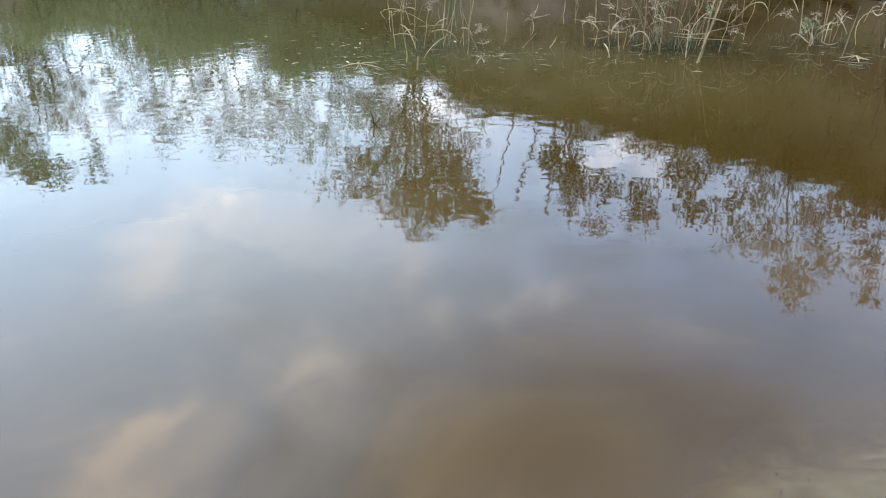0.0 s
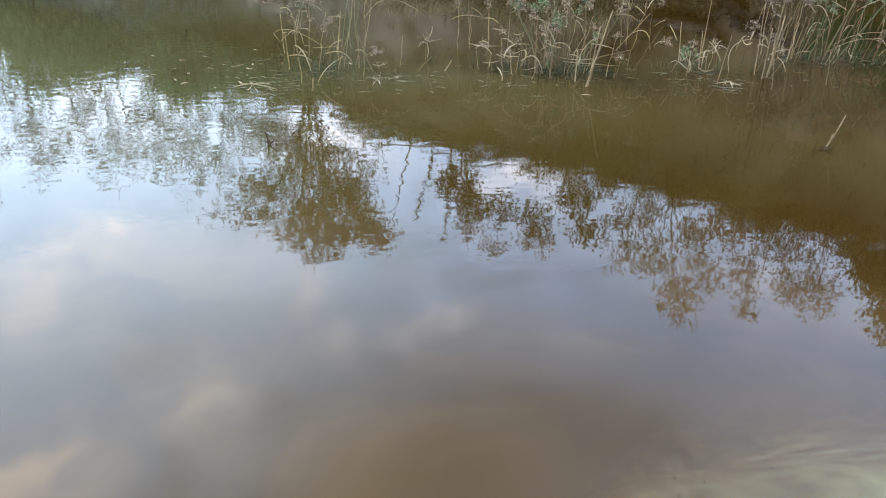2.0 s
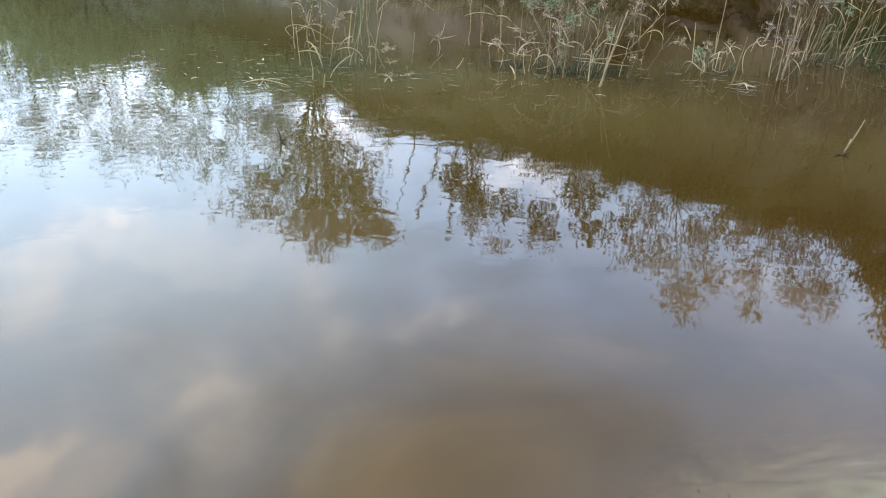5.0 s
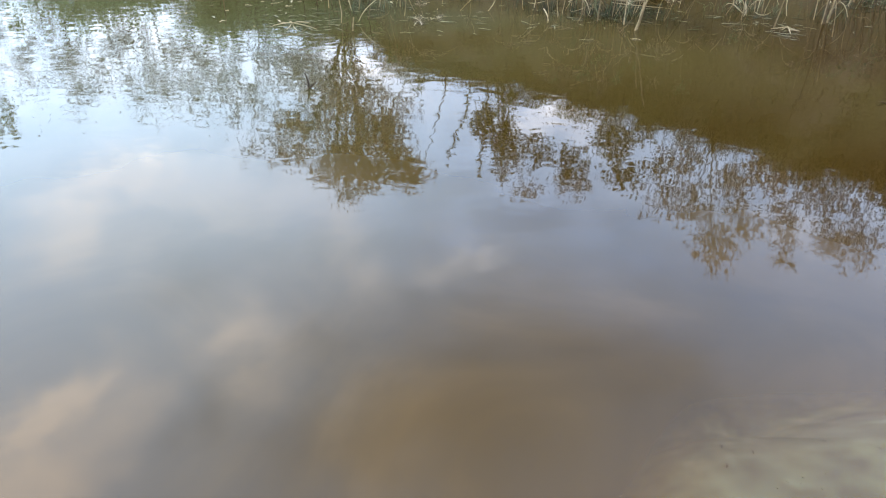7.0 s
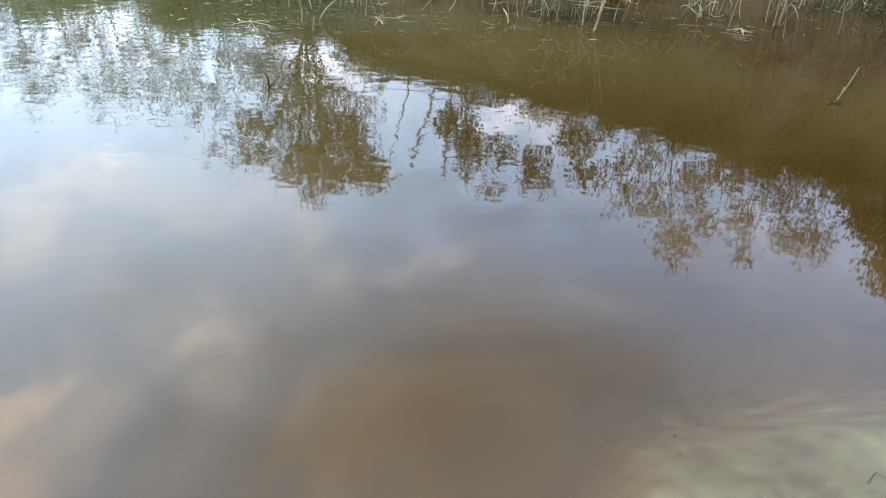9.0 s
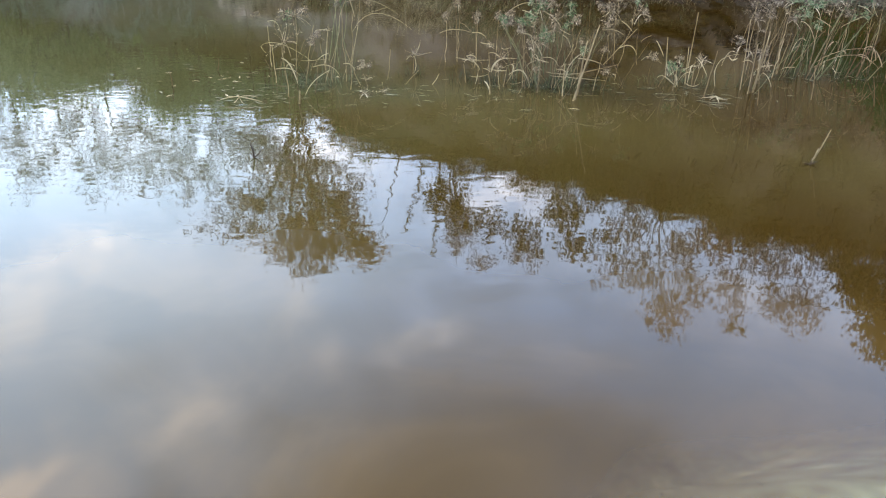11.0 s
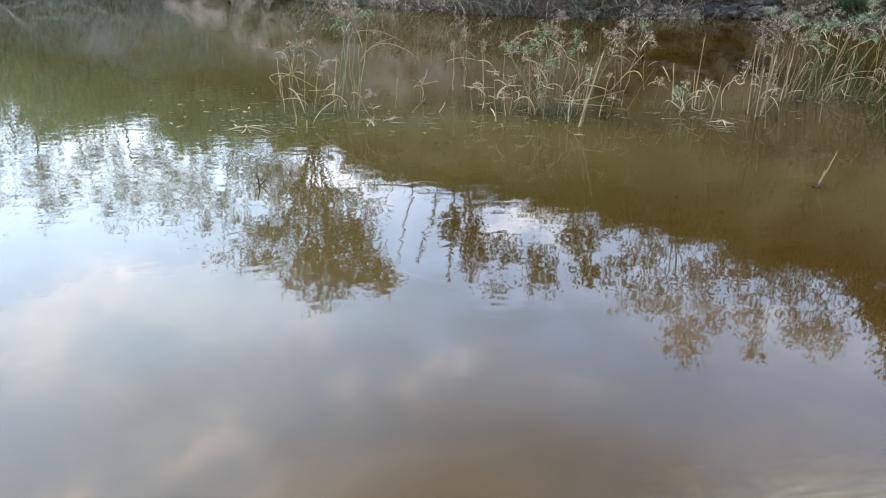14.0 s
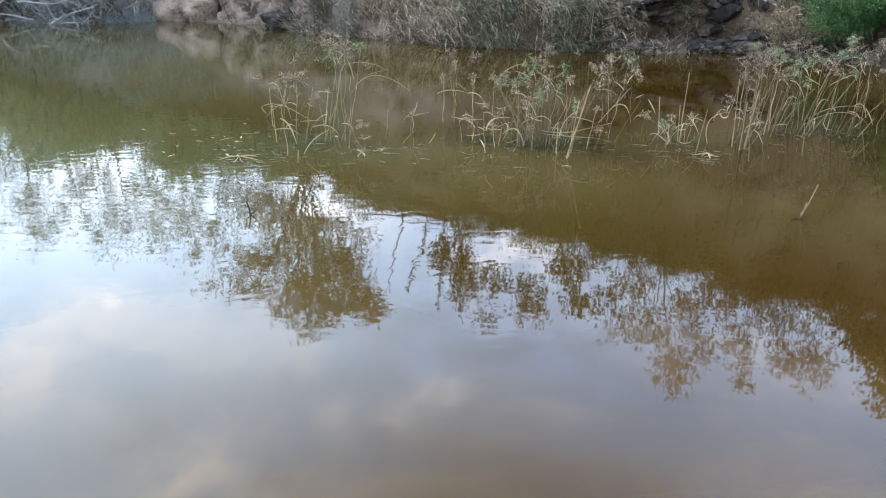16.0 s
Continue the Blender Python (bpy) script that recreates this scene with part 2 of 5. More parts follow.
# near-black green that stands in for shade round the sedge feet
M_SHADE_SHOOT = surface("shade_shoot", [(0.3, (0.012, 0.02, 0.01)), (0.55, (0.035, 0.05, 0.026)), (0.8, (0.13, 0.14, 0.085))], 12, 0.85, 0.0, 60, objects=0.3)
M_HEAD = leafy("dry_sedge_head", [(0.0, (0.07, 0.05, 0.032)), (0.4, (0.2, 0.155, 0.1)), (0.8, (0.38, 0.31, 0.215)), (1.0, (0.6, 0.52, 0.39))], 0.85, 0.15)
M_HEAD_OLIVE = leafy("olive_sedge_head", [(0.0, (0.045, 0.036, 0.024)), (0.4, (0.125, 0.1, 0.07)), (0.8, (0.25, 0.205, 0.15)), (1.0, (0.46, 0.39, 0.3))], 0.85, 0.15)
M_HEAD_GREEN = leafy("green_sedge_head", [(0.0, (0.04, 0.1, 0.045)), (0.45, (0.105, 0.2, 0.095)), (0.7, (0.24, 0.26, 0.15)), (1.0, (0.48, 0.43, 0.31))], 0.8, 0.2)
M_BLADE = leafy("pale_sedge_blade", [(0.0, (0.24, 0.19, 0.115)), (0.5, (0.45, 0.385, 0.255)), (1.0, (0.66, 0.59, 0.44))], 0.7, 0.2)
M_GRASS = leafy("dry_grass", [(0.0, (0.09, 0.075, 0.05)), (0.3, (0.15, 0.125, 0.085)), (0.6, (0.21, 0.18, 0.125)), (0.8, (0.14, 0.15, 0.085)), (1.0, (0.3, 0.265, 0.19))], 0.85, 0.15)
M_FLOATING = leafy("floating_blade", [(0.0, (0.04, 0.048, 0.026)), (0.4, (0.105, 0.11, 0.062)), (0.75, (0.25, 0.24, 0.16)), (1.0, (0.6, 0.57, 0.45))], 0.75, 0.0)
M_LEAF_OLIVE = leafy("olive_leaf", [(0.0, (0.07, 0.072, 0.035)), (0.6, (0.15, 0.145, 0.075)), (1.0, (0.26, 0.225, 0.13))])
M_LEAF_BROWN = leafy("brown_leaf", [(0.0, (0.28, 0.18, 0.13)), (0.6, (0.58, 0.415, 0.325)), (1.0, (0.76, 0.61, 0.51))], 0.6, 0.5)
M_LEAF_TAUPE = leafy("taupe_leaf", [(0.0, (0.3, 0.245, 0.22)), (0.5, (0.55, 0.48, 0.45)), (1.0, (0.76, 0.7, 0.68))], 0.6, 0.5)
M_LEAF_TAN = leafy("tan_leaf", [(0.0, (0.05, 0.045, 0.025)), (0.5, (0.14, 0.125, 0.075)), (1.0, (0.32, 0.28, 0.19))])
M_LEAF_PALE = leafy("pale_grey_leaf", [(0.0, (0.3, 0.275, 0.28)), (0.5, (0.53, 0.5, 0.52)), (1.0, (0.74, 0.72, 0.75))], 0.6, 0.5)
M_LEAF_GREEN = leafy("green_leaf", [(0.0, (0.018, 0.06, 0.018)), (0.6, (0.04, 0.118, 0.034)), (1.0, (0.085, 0.2, 0.065))])
M_LEAF_FAR = leafy("grass_green_leaf", [(0.0, (0.17, 0.205, 0.095)), (0.6, (0.28, 0.335, 0.165)), (1.0, (0.4, 0.44, 0.27))], 0.6, 0.45)


def water_material():
    """Silty water: the body colour thickens with depth (vertex value) and has mirrored bank tones painted in, the skin
    mirrors by Fresnel with small ripples.
    """
    m, n = shader("muddy_water")
    pos = n.add("ShaderNodeTexCoord").outputs["Object"]
    depth = n.add("ShaderNodeAttribute", attribute_name="depth").outputs["Fac"]
    # left to right: silt tone, with the mirrored green and dark banks painted in
    silt_mirror_tint = n.span(n.add("ShaderNodeSeparateXYZ", {0: pos}).outputs[0], -5.0, 2.9, -0.29, 0.2)
    patch = n.math("ADD", n.noise(pos, 0.35, 3.0, 0.5, 0.4), silt_mirror_tint)
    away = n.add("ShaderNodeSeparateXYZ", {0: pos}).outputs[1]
    # band round the sedges: shade painted in together with algae green
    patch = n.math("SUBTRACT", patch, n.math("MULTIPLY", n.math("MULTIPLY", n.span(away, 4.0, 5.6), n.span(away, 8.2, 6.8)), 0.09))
    # right side darker: the dark bank's reflection put into the body colour
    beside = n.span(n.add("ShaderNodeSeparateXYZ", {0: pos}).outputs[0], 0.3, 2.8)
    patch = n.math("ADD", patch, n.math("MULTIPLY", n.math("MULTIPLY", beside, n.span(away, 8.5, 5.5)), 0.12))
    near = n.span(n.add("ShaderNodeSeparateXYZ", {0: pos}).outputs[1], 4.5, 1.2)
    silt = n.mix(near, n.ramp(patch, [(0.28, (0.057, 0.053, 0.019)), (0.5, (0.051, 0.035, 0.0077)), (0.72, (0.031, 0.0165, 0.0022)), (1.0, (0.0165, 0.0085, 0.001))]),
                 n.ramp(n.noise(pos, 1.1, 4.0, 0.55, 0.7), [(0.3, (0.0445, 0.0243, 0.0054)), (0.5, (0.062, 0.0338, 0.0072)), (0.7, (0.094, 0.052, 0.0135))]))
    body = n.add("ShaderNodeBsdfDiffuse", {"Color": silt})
    clear = n.add("ShaderNodeBsdfTransparent", {"Color": n.mix(n.span(depth, 0.05, 0.26), (0.95, 0.92, 0.8, 1), (0.85, 0.58, 0.22, 1))})
    swirl = n.math("ADD", depth, n.math("MULTIPLY", n.math("SUBTRACT", n.noise(pos, 3.5, 4.0, 0.6, 0.2), 0.5), 0.035))
    thick = n.math("MAXIMUM", swirl, 0.0)
    murk = n.math("SUBTRACT", 1.0, n.math("EXPONENT", n.math("SUBTRACT", n.math("MULTIPLY", thick, -2.0), n.math("MULTIPLY", n.math("MULTIPLY", thick, thick), 42.0))))
    inside = n.add("ShaderNodeMixShader", {0: murk, 1: clear.outputs[0], 2: body.outputs[0]})
    far = n.span(away, 1.9, 4.2, 0.12, 1.0)
    calm = n.span(n.add("ShaderNodeSeparateXYZ", {0: pos}).outputs[0], -0.8, 1.6, 1.0, 0.6)
    gust = n.math("MULTIPLY", n.math("MULTIPLY", far, calm), n.span(n.noise(pos, 0.5, 2.0, 0.5), 0.3, 0.7, 0.45, 1.1))
    ripple = n.math("MULTIPLY", n.noise(n.vmath("MULTIPLY", pos, (0.75, 1.15, 1.0)).outputs[0], 9.0, 1.2, 0.4, 0.3), gust)
    swell = n.noise(pos, 1.4, 2.0, 0.4)
    height = n.math("ADD", ripple, n.math("MULTIPLY", swell, 1.1))
    normal = n.add("ShaderNodeBump", {"Height": height, "Distance": 0.0011, "Strength": 1.0}).outputs[0]
    skin = n.add("ShaderNodeBsdfGlossy", {"Color": (1, 1, 1, 1), "Roughness": 0.021, "Normal": normal})
    fres = n.add("ShaderNodeFresnel", {"IOR": 1.333}).outputs[0]
    return finish(m, n, n.add("ShaderNodeMixShader", {0: fres, 1: inside.outputs[0], 2: skin.outputs[0]}).outputs[0])


M_WATER = water_material()


# ---- mesh helpers ----
class Buf:
    """Gathers vertices and faces for one mesh."""

    def __init__(self):
        self.v, self.f = [], []

    def tube(self, pts, radii, sides=5):
        base, pts = len(self.v), [Vector(p) for p in pts]
        side = None
        for i, p in enumerate(pts):
            d = (pts[min(i + 1, len(pts) - 1)] - pts[max(i - 1, 0)]).normalized()
            if side is None:
                side = d.orthogonal().normalized()
            side = (side - d * side.dot(d)).normalized()
            other = d.cross(side)
            for k in range(sides):
                a = 2 * math.pi * k / sides
                self.v.append(p + (side * math.cos(a) + other * math.sin(a)) * radii[i])
        for i in range(len(pts) - 1):
            for k in range(sides):
                a, b = base + i * sides + k, base + i * sides + (k + 1) % sides
                self.f.append((a, b, b + sides, a + sides))
        self.f.append(tuple(range(base + sides - 1, base - 1, -1)))
        self.f.append(tuple(range(base + (len(pts) - 1) * sides, base + len(pts) * sides)))

    def blade(self, pts, widths, across):
        """A folded leaf blade: a shallow V along the points."""
        base, pts, across = len(self.v), [Vector(p) for p in pts], Vector(across).normalized()
        for i, (p, wd) in enumerate(zip(pts, widths)):
            d = (pts[min(i + 1, len(pts) - 1)] - pts[max(i - 1, 0)]).normalized()
            s = (across - d * across.dot(d)).normalized()
            up = d.cross(s)
            self.v += [p - s * wd + up * wd * 0.35, p, p + s * wd + up * wd * 0.35]
        for i in range(len(pts) - 1):
            a = base + 3 * i
            self.f += [(a, a + 1, a + 4, a + 3), (a + 1, a + 2, a + 5, a + 4)]

    def leaf(self, p, d, s, length, width):
        base = len(self.v)
        mid = p + d * (length * 0.5)
        self.v += [p, mid - s * width, p + d * length, mid + s * width]
        self.f.append((base, base + 1, base + 2, base + 3))

    def mesh(self, name, material, smooth=True):
        me = bpy.data.meshes.new(name)
        me.from_pydata([tuple(v) for v in self.v], [], self.f)
        if smooth:
            me.polygons.foreach_set("use_smooth", [True] * len(me.polygons))
        me.materials.append(material)
        return me


def part(name, buf, material, parent=None, label="", smooth=True):
    ob = new(name, buf.mesh(name, material, smooth))
    if parent:
        ob.parent = parent
    if label:
        tagged(ob, label)
    return ob


def thing(name, x, y, z, label, category, group=""):
    ob = new(name)
    ob.location, ob.empty_display_size = (x, y, z), 0.1
    return tagged(ob, label, category, group)


def rnd(a, b):
    return random.uniform(a, b)


def rand_dir(flat=1.0):
    while True:
        v = Vector((rnd(-1, 1), rnd(-1, 1), rnd(-1, 1)))
        if 0.05 < v.length < 1:
            v.z *= flat
            return v.normalized()


# ---- ground and water ----
SHORE_X = [-60, -40, -30, -16, -10.6, -8.5, -6.7, -4.1, -3.0, -1.0, 0.3, 1.8, 3.5, 5.2, 6.6, 9.0, 14, 30, 45]
SHORE_Y = [2.0, 8.0, 21.0, 21.0, 19.6, 18.7, 19.8, 18.7, 16.9, 15.7, 14.7, 14.1, 13.9, 13.8, 12.6, 10.6, 8.5, 5.0, 1.0]


def smooth(a, b, v):
    t = min(1.0, max(0.0, (v - a) / (b - a)))
    return t * t * (3 - 2 * t)


def far_shore(x):
    return float(np.interp(x, SHORE_X, SHORE_Y)) + 0.15 * noise.noise((x * 0.9, 3.1, 0.0))


def near_shore(x):
    return 0.75 - 0.12 * x + 0.05 * noise.noise((x * 1.3, 8.0, 0.0))


def hill_height(x):
    return float(np.interp(x, [-40, -18, -14, -11.5, -9.5, -8, -6.5, -5, -2.5, -1.2, 0.2, 2, 3.7, 4.8, 5.6, 7, 8.6, 10, 11.2, 13, 16, 40],
                           [4.2, 4.3, 4.45, 4.6, 4.85, 5.25, 5.75, 5.85, 5.75, 5.85, 5.9, 5.85, 6.06, 6.55, 6.95, 6.9, 6.5, 6.4, 6.6, 7.0, 7.4, 8.2]))


def terrain(x, y):
    ys, yn = far_shore(x), near_shore(x)
    lump = noise.fractal((x * 0.55, y * 0.55, 1.0), 1.0, 2.0, 4) * 0.35
    small = noise.fractal((x * 2.3, y * 2.3, 4.0), 1.0, 2.0, 3) * 0.06
    if y >= ys:
        u = y - ys
        recess = 0.55 * (smooth(-8.2, -7.4, x) - smooth(-3.2, -2.6, x)) + 0.7 * (smooth(3.4, 4.0, x) - smooth(7.0, 7.8, x))
        v = u - recess
        rise = 0.05 * smooth(-0.1, 0.2, u) + hill_height(x) * (0.12 * smooth(0.08, 0.5, v) + 0.2 * smooth(0.7, 2.2, v) + 0.68 * smooth(1.2, 7.5, v))
        return rise + (lump * smooth(0.3, 3, u) + small * smooth(0, 0.6, u)) + 0.02 * max(0.0, u - 7.5) * smooth(7.5, 60, u)
    if y <= yn or abs(x) > 55:
        u = yn - y
        return 0.5 * smooth(0, 6, u) + 0.1 * min(u, 1.0) + small * 0.4 * smooth(0, 0.5, u) + lump * smooth(2, 8, u)
    side = 0.74 * (y - 1.5) - 0.67 * (x - 0.28)
    shelf = 0.02 + 0.035 * smooth(0.0, 1.6, y - yn) + 0.9 * smooth(0.0, 1.6, y - 1.75 + 0.2 * noise.noise((x * 1.1, y, 0))) \
        + 0.9 * smooth(0.0, 1.9, side + 0.5 + 0.16 * noise.noise((x * 2.1, y * 2.1, 5.0)))
    shelf *= smooth(0, 0.35, y - yn)
    return -min(1.3, shelf, 0.55 * (ys - y) + 0.02) + small * 0.25


def spread(inner_a, inner_b, step, outer):
    """Even steps inside, growing steps out to the horizon."""
    vals = list(np.arange(inner_a, inner_b + 1e-6, step))
    d, hi, lo = step, inner_b, inner_a
    while hi < outer:
        d *= 1.22
        hi, lo = hi + d, lo - d
        vals = [lo, *vals, hi]
    return vals


def build_ground():
    xs, ys = spread(-15, 15, 0.22, 2500), spread(-1.5, 28, 0.22, 2500)
    xs = sorted({round(v, 3) for v in (*xs, *np.arange(-0.4, 2.6, 0.055))})
    ys = sorted({round(v, 3) for v in (*ys, *np.arange(0.8, 2.8, 0.055))})
    verts = [(x, y, terrain(x, y)) for y in ys for x in xs]
    nx = len(xs)
    faces = [(j * nx + i, j * nx + i + 1, (j + 1) * nx + i + 1, (j + 1) * nx + i) for j in range(len(ys) - 1) for i in range(nx - 1)]
    b = Buf()
    b.v, b.f = verts, faces
    tagged(part("ground", b, M_EARTH), "brown earth bank and silty pond bed with scattered stones", "ground", kind="structure")


def build_water():
    xs, ys = spread(-3, 3, 0.06, 52), spread(0.2, 4, 0.06, 30)
    ys = [y for y in ys if y > -6]
    nx = len(xs)
    b = Buf()
    b.v = [(x, y, 0.0) for y in ys for x in xs]
    b.f = [(j * nx + i, j * nx + i + 1, (j + 1) * nx + i + 1, (j + 1) * nx + i) for j in range(len(ys) - 1) for i in range(nx - 1)]
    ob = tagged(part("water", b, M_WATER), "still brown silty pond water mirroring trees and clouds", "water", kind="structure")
    ob.visible_shadow = False
    att = ob.data.attributes.new("depth", "FLOAT", "POINT")
    att.data.foreach_set("value", [max(0.0, -terrain(x, y)) for x, y, _ in b.v])


build_ground()
build_water()


# ---- rocks ----
def boulder(name, x, y, z, size, material, label, seed, turn=0.0, layers=0.0, group="", breaks=0):
    """A weathered block: a rounded box cut by noise, with worn ledges where it is layered and flat faces where it has broken."""
    bm = bmesh.new()
    bmesh.ops.create_icosphere(bm, subdivisions=4 if max(size) > 0.4 else 3 if max(size) > 0.1 else 2, radius=1.0)
    off = Vector((seed * 7.3, seed * 3.1, seed * 1.7))
    cuts = [(rand_dir(), rnd(0.42, 0.72)) for _ in range(breaks)]
    for v in bm.verts:
        c = v.co.copy()
        m = max(abs(c.x), abs(c.y), abs(c.z))
        c = c.lerp(c / m * 0.86, 0.55)
        r = 1 + 0.24 * noise.fractal(c * 1.1 + off, 1.0, 2.0, 3) + 0.1 * noise.fractal(c * 3.4 + off, 0.8, 2.0, 4) + 0.05 * noise.fractal(Vector((c.x * 2, c.y * 2, c.z * 13)) + off, 0.9, 2.0, 2)
        cell = noise.cell(c * 1.6 + off) * 0.1
        c = c * (r + cell)
        if layers:
            c.x *= 1 + layers * math.sin(c.z * 11 + c.x * 2 + seed)
            c.y *= 1 + layers * math.sin(c.z * 11 + c.x * 2 + seed)
        for face, depth in cuts:
            c = c - face * max(0.0, c.dot(face) - depth) * 0.94
        v.co = Vector((c.x * size[0], c.y * size[1], c.z * size[2]))
    me = bpy.data.meshes.new(name)
    bm.to_mesh(me)
    bm.free()
    me.polygons.foreach_set("use_smooth", [not breaks] * len(me.polygons))
    me.materials.append(material)
    ob = new(name, me)
    ob.matrix_basis = pose(x, y, z, rnd(-8, 8), rnd(-8, 8), turn)
    return tagged(ob, label, "rock", group)


SAND_LABEL = "pale pinkish-brown weathered sandstone boulder at the water's edge"
boulder("boulder", -6.35, 20.3, 0.2, (0.95, 0.75, 0.72), M_SANDSTONE, SAND_LABEL, 1).matrix_basis = pose(-6.35, 20.3, 0.2, 0, -24, 10)
boulder("boulder", -4.35, 19.95, 0.55, (1.15, 0.95, 1.15), M_SANDSTONE, SAND_LABEL, 2).matrix_basis = pose(-4.35, 19.95, 0.55, 0, -14, -15)
boulder("boulder", -5.42, 19.75, 0.06, (0.14, 0.12, 0.17), M_SANDSTONE, "small pale stone leaning in the gap between boulders", 3)
boulder("boulder", -1.75, 17.3, 0.62, (0.42, 0.4, 0.42), M_GREY_ROCK, "grey sandstone boulder half covered by dry grass", 4, 20)
boulder("boulder", -3.3, 18.2, 0.12, (0.7, 0.5, 0.24), M_DARK_ROCK, "dark low rock under overhanging grass", 12, 40)
boulder("boulder", -7.9, 20.9, 0.15, (0.8, 0.7, 0.5), M_SANDSTONE, SAND_LABEL, 5, 30)
ROCK_LABEL = "dark layered rock ledge on the shaded bank"
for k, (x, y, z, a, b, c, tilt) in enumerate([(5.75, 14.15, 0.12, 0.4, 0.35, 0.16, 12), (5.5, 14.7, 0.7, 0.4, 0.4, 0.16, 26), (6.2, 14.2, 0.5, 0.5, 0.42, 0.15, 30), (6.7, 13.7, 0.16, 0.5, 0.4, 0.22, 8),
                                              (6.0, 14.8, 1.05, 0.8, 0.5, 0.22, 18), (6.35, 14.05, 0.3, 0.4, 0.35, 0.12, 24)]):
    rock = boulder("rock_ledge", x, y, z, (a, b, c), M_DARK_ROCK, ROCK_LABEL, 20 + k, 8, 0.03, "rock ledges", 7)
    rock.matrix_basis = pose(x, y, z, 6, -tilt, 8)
boulder("rock_ledge", 4.5, 15.0, 0.98, (0.8, 0.4, 0.1), M_GREY_ROCK, "pale flat rock slab above the dark ledges", 9, 14, 0.03, "rock ledges").rotation_euler.y = radians(-10)


random.seed(210)
for k in range(200):
    rx, ru = rnd(3.1, 5.9), rnd(0.02, 2.2)
    ry = far_shore(rx) + ru
    rz = terrain(rx, ry)
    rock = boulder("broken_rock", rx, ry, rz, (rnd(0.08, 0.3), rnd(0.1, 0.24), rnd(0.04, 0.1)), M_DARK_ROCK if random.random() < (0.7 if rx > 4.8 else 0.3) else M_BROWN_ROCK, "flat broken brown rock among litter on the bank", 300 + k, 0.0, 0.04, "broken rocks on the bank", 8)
    rock.matrix_basis = pose(rx, ry - 0.05, rz + 0.05, 14, -rnd(8, 26), rnd(-15, 20))


# ---- trees and shrubs of the far bank ----
def tree(name, x, y, height, width, leaves, leaf_mat, label, seed, trunks=1, clump=0.5, leaf=0.07, start=0.25, category="tree", lean=0.0, thick=1.0, puffs=0):
    """Tapered trunk, forking limbs and a crown of small leaves in loose sprays with gaps."""
    random.seed(seed)
    base = thing(name, x, y, terrain(x, y) - 0.1, label, category, "trees of the far bank")
    wood, crown, tips = Buf(), Buf(), []

    def limb(p, d, length, r, level):
        pts, radii, n = [p.copy()], [r], 5
        for i in range(n):
            d = (d + rand_dir() * 0.22 + Vector((0, 0, 0.06))).normalized()
            p = p + d * (length / n)
            pts.append(p.copy())
            radii.append(r * (1 - 0.62 * (i + 1) / n))
            if level < 3 and (i >= 1 or level > 0):
                for _ in range(2 if level == 1 else 1):
                    if random.random() < 0.85:
                        out = rand_dir(0.7)
                        nd = (d * 0.55 + out * 0.8 + Vector((0, 0, 0.2))).normalized()
                        limb(p.copy(), nd, length * rnd(0.45, 0.7), radii[-1] * 0.6, level + 1)
            if level >= 2:
                tips.append((p.copy(), d.copy()))
        wood.tube(pts, radii, 6 if level == 0 else 4)

    for k in range(trunks):
        a = 2 * math.pi * k / trunks + rnd(-0.4, 0.4)
        tilt = 0.0 if trunks == 1 else rnd(0.25, 0.6)
        d = Vector((math.cos(a) * tilt + lean, math.sin(a) * tilt, 1)).normalized()
        limb(Vector((math.cos(a) * 0.06, math.sin(a) * 0.06, 0)), d, height * rnd(0.5, 0.62), 0.022 * thick * height ** 0.8 / trunks ** 0.4, 0)
    ext = sorted(math.hypot(p.x - lean * p.z, p.y) for p, _ in tips)
    reach, top = ext[int(len(ext) * 0.9)], sorted(p.z for p, _ in tips)[int(len(tips) * 0.97)]
    sx, sz = width / 2 / reach, height / top
    for b in (wood,):
        b.v = [Vector((v.x * sx, v.y * sx, v.z * sz)) for v in b.v]
    spots = [Vector((p.x * sx, p.y * sx, p.z * sz)) for p, _ in tips if p.z * sz > height * start]
    mid = max(0.64, (1 + start) / 2)
    for _ in range(puffs):
        d = rand_dir()
        r = rnd(0.25, 1.0) ** 0.5
        spots += [Vector((d.x * r * width / 2, d.y * r * width / 2, height * (mid + (1 - mid) * d.z * r)))] * max(1, len(spots) // (2 * puffs))
    for _ in range(leaves):
        c = random.choice(spots)
        p = c + rand_dir() * abs(random.gauss(0, 0.5)) * clump * 0.5
        d = (rand_dir() + Vector((0, 0, -0.3))).normalized()
        s = d.orthogonal().normalized()
        s = (s * math.cos(rnd(0, 3.1)) + d.cross(s) * math.sin(rnd(0, 3.1))).normalized()
        size = leaf * rnd(0.6, 1.3)
        crown.leaf(p, d, s, size, size * 0.3)
    part("trunk", wood, M_BARK, base)
    if leaves:
        part("crown", crown, leaf_mat, base)
    return base


OLIVE = "olive-leaved bushy tree on the crest of the far bank"
# kind: x, y, height, width, leaves
PALE = "thin half-bare tree with sparse pale grey leaves on the far bank"
tree("tree", -25.5, 24.0, 6.0, 5.5, 8000, M_LEAF_PALE, PALE, 37, 2, 0.7, 0.065, 0.25, thick=0.7, puffs=18)
tree("tree", -19.4, 26.5, 5.6, 5.2, 6000, M_LEAF_PALE, PALE, 39, 2, 0.7, 0.065, 0.25, thick=0.7, puffs=18)
tree("tree", -16.5, 27.0, 4.4, 5, 5200, M_LEAF_PALE, PALE, 40, 2, 0.7, 0.085, 0.25, thick=0.6, puffs=18)
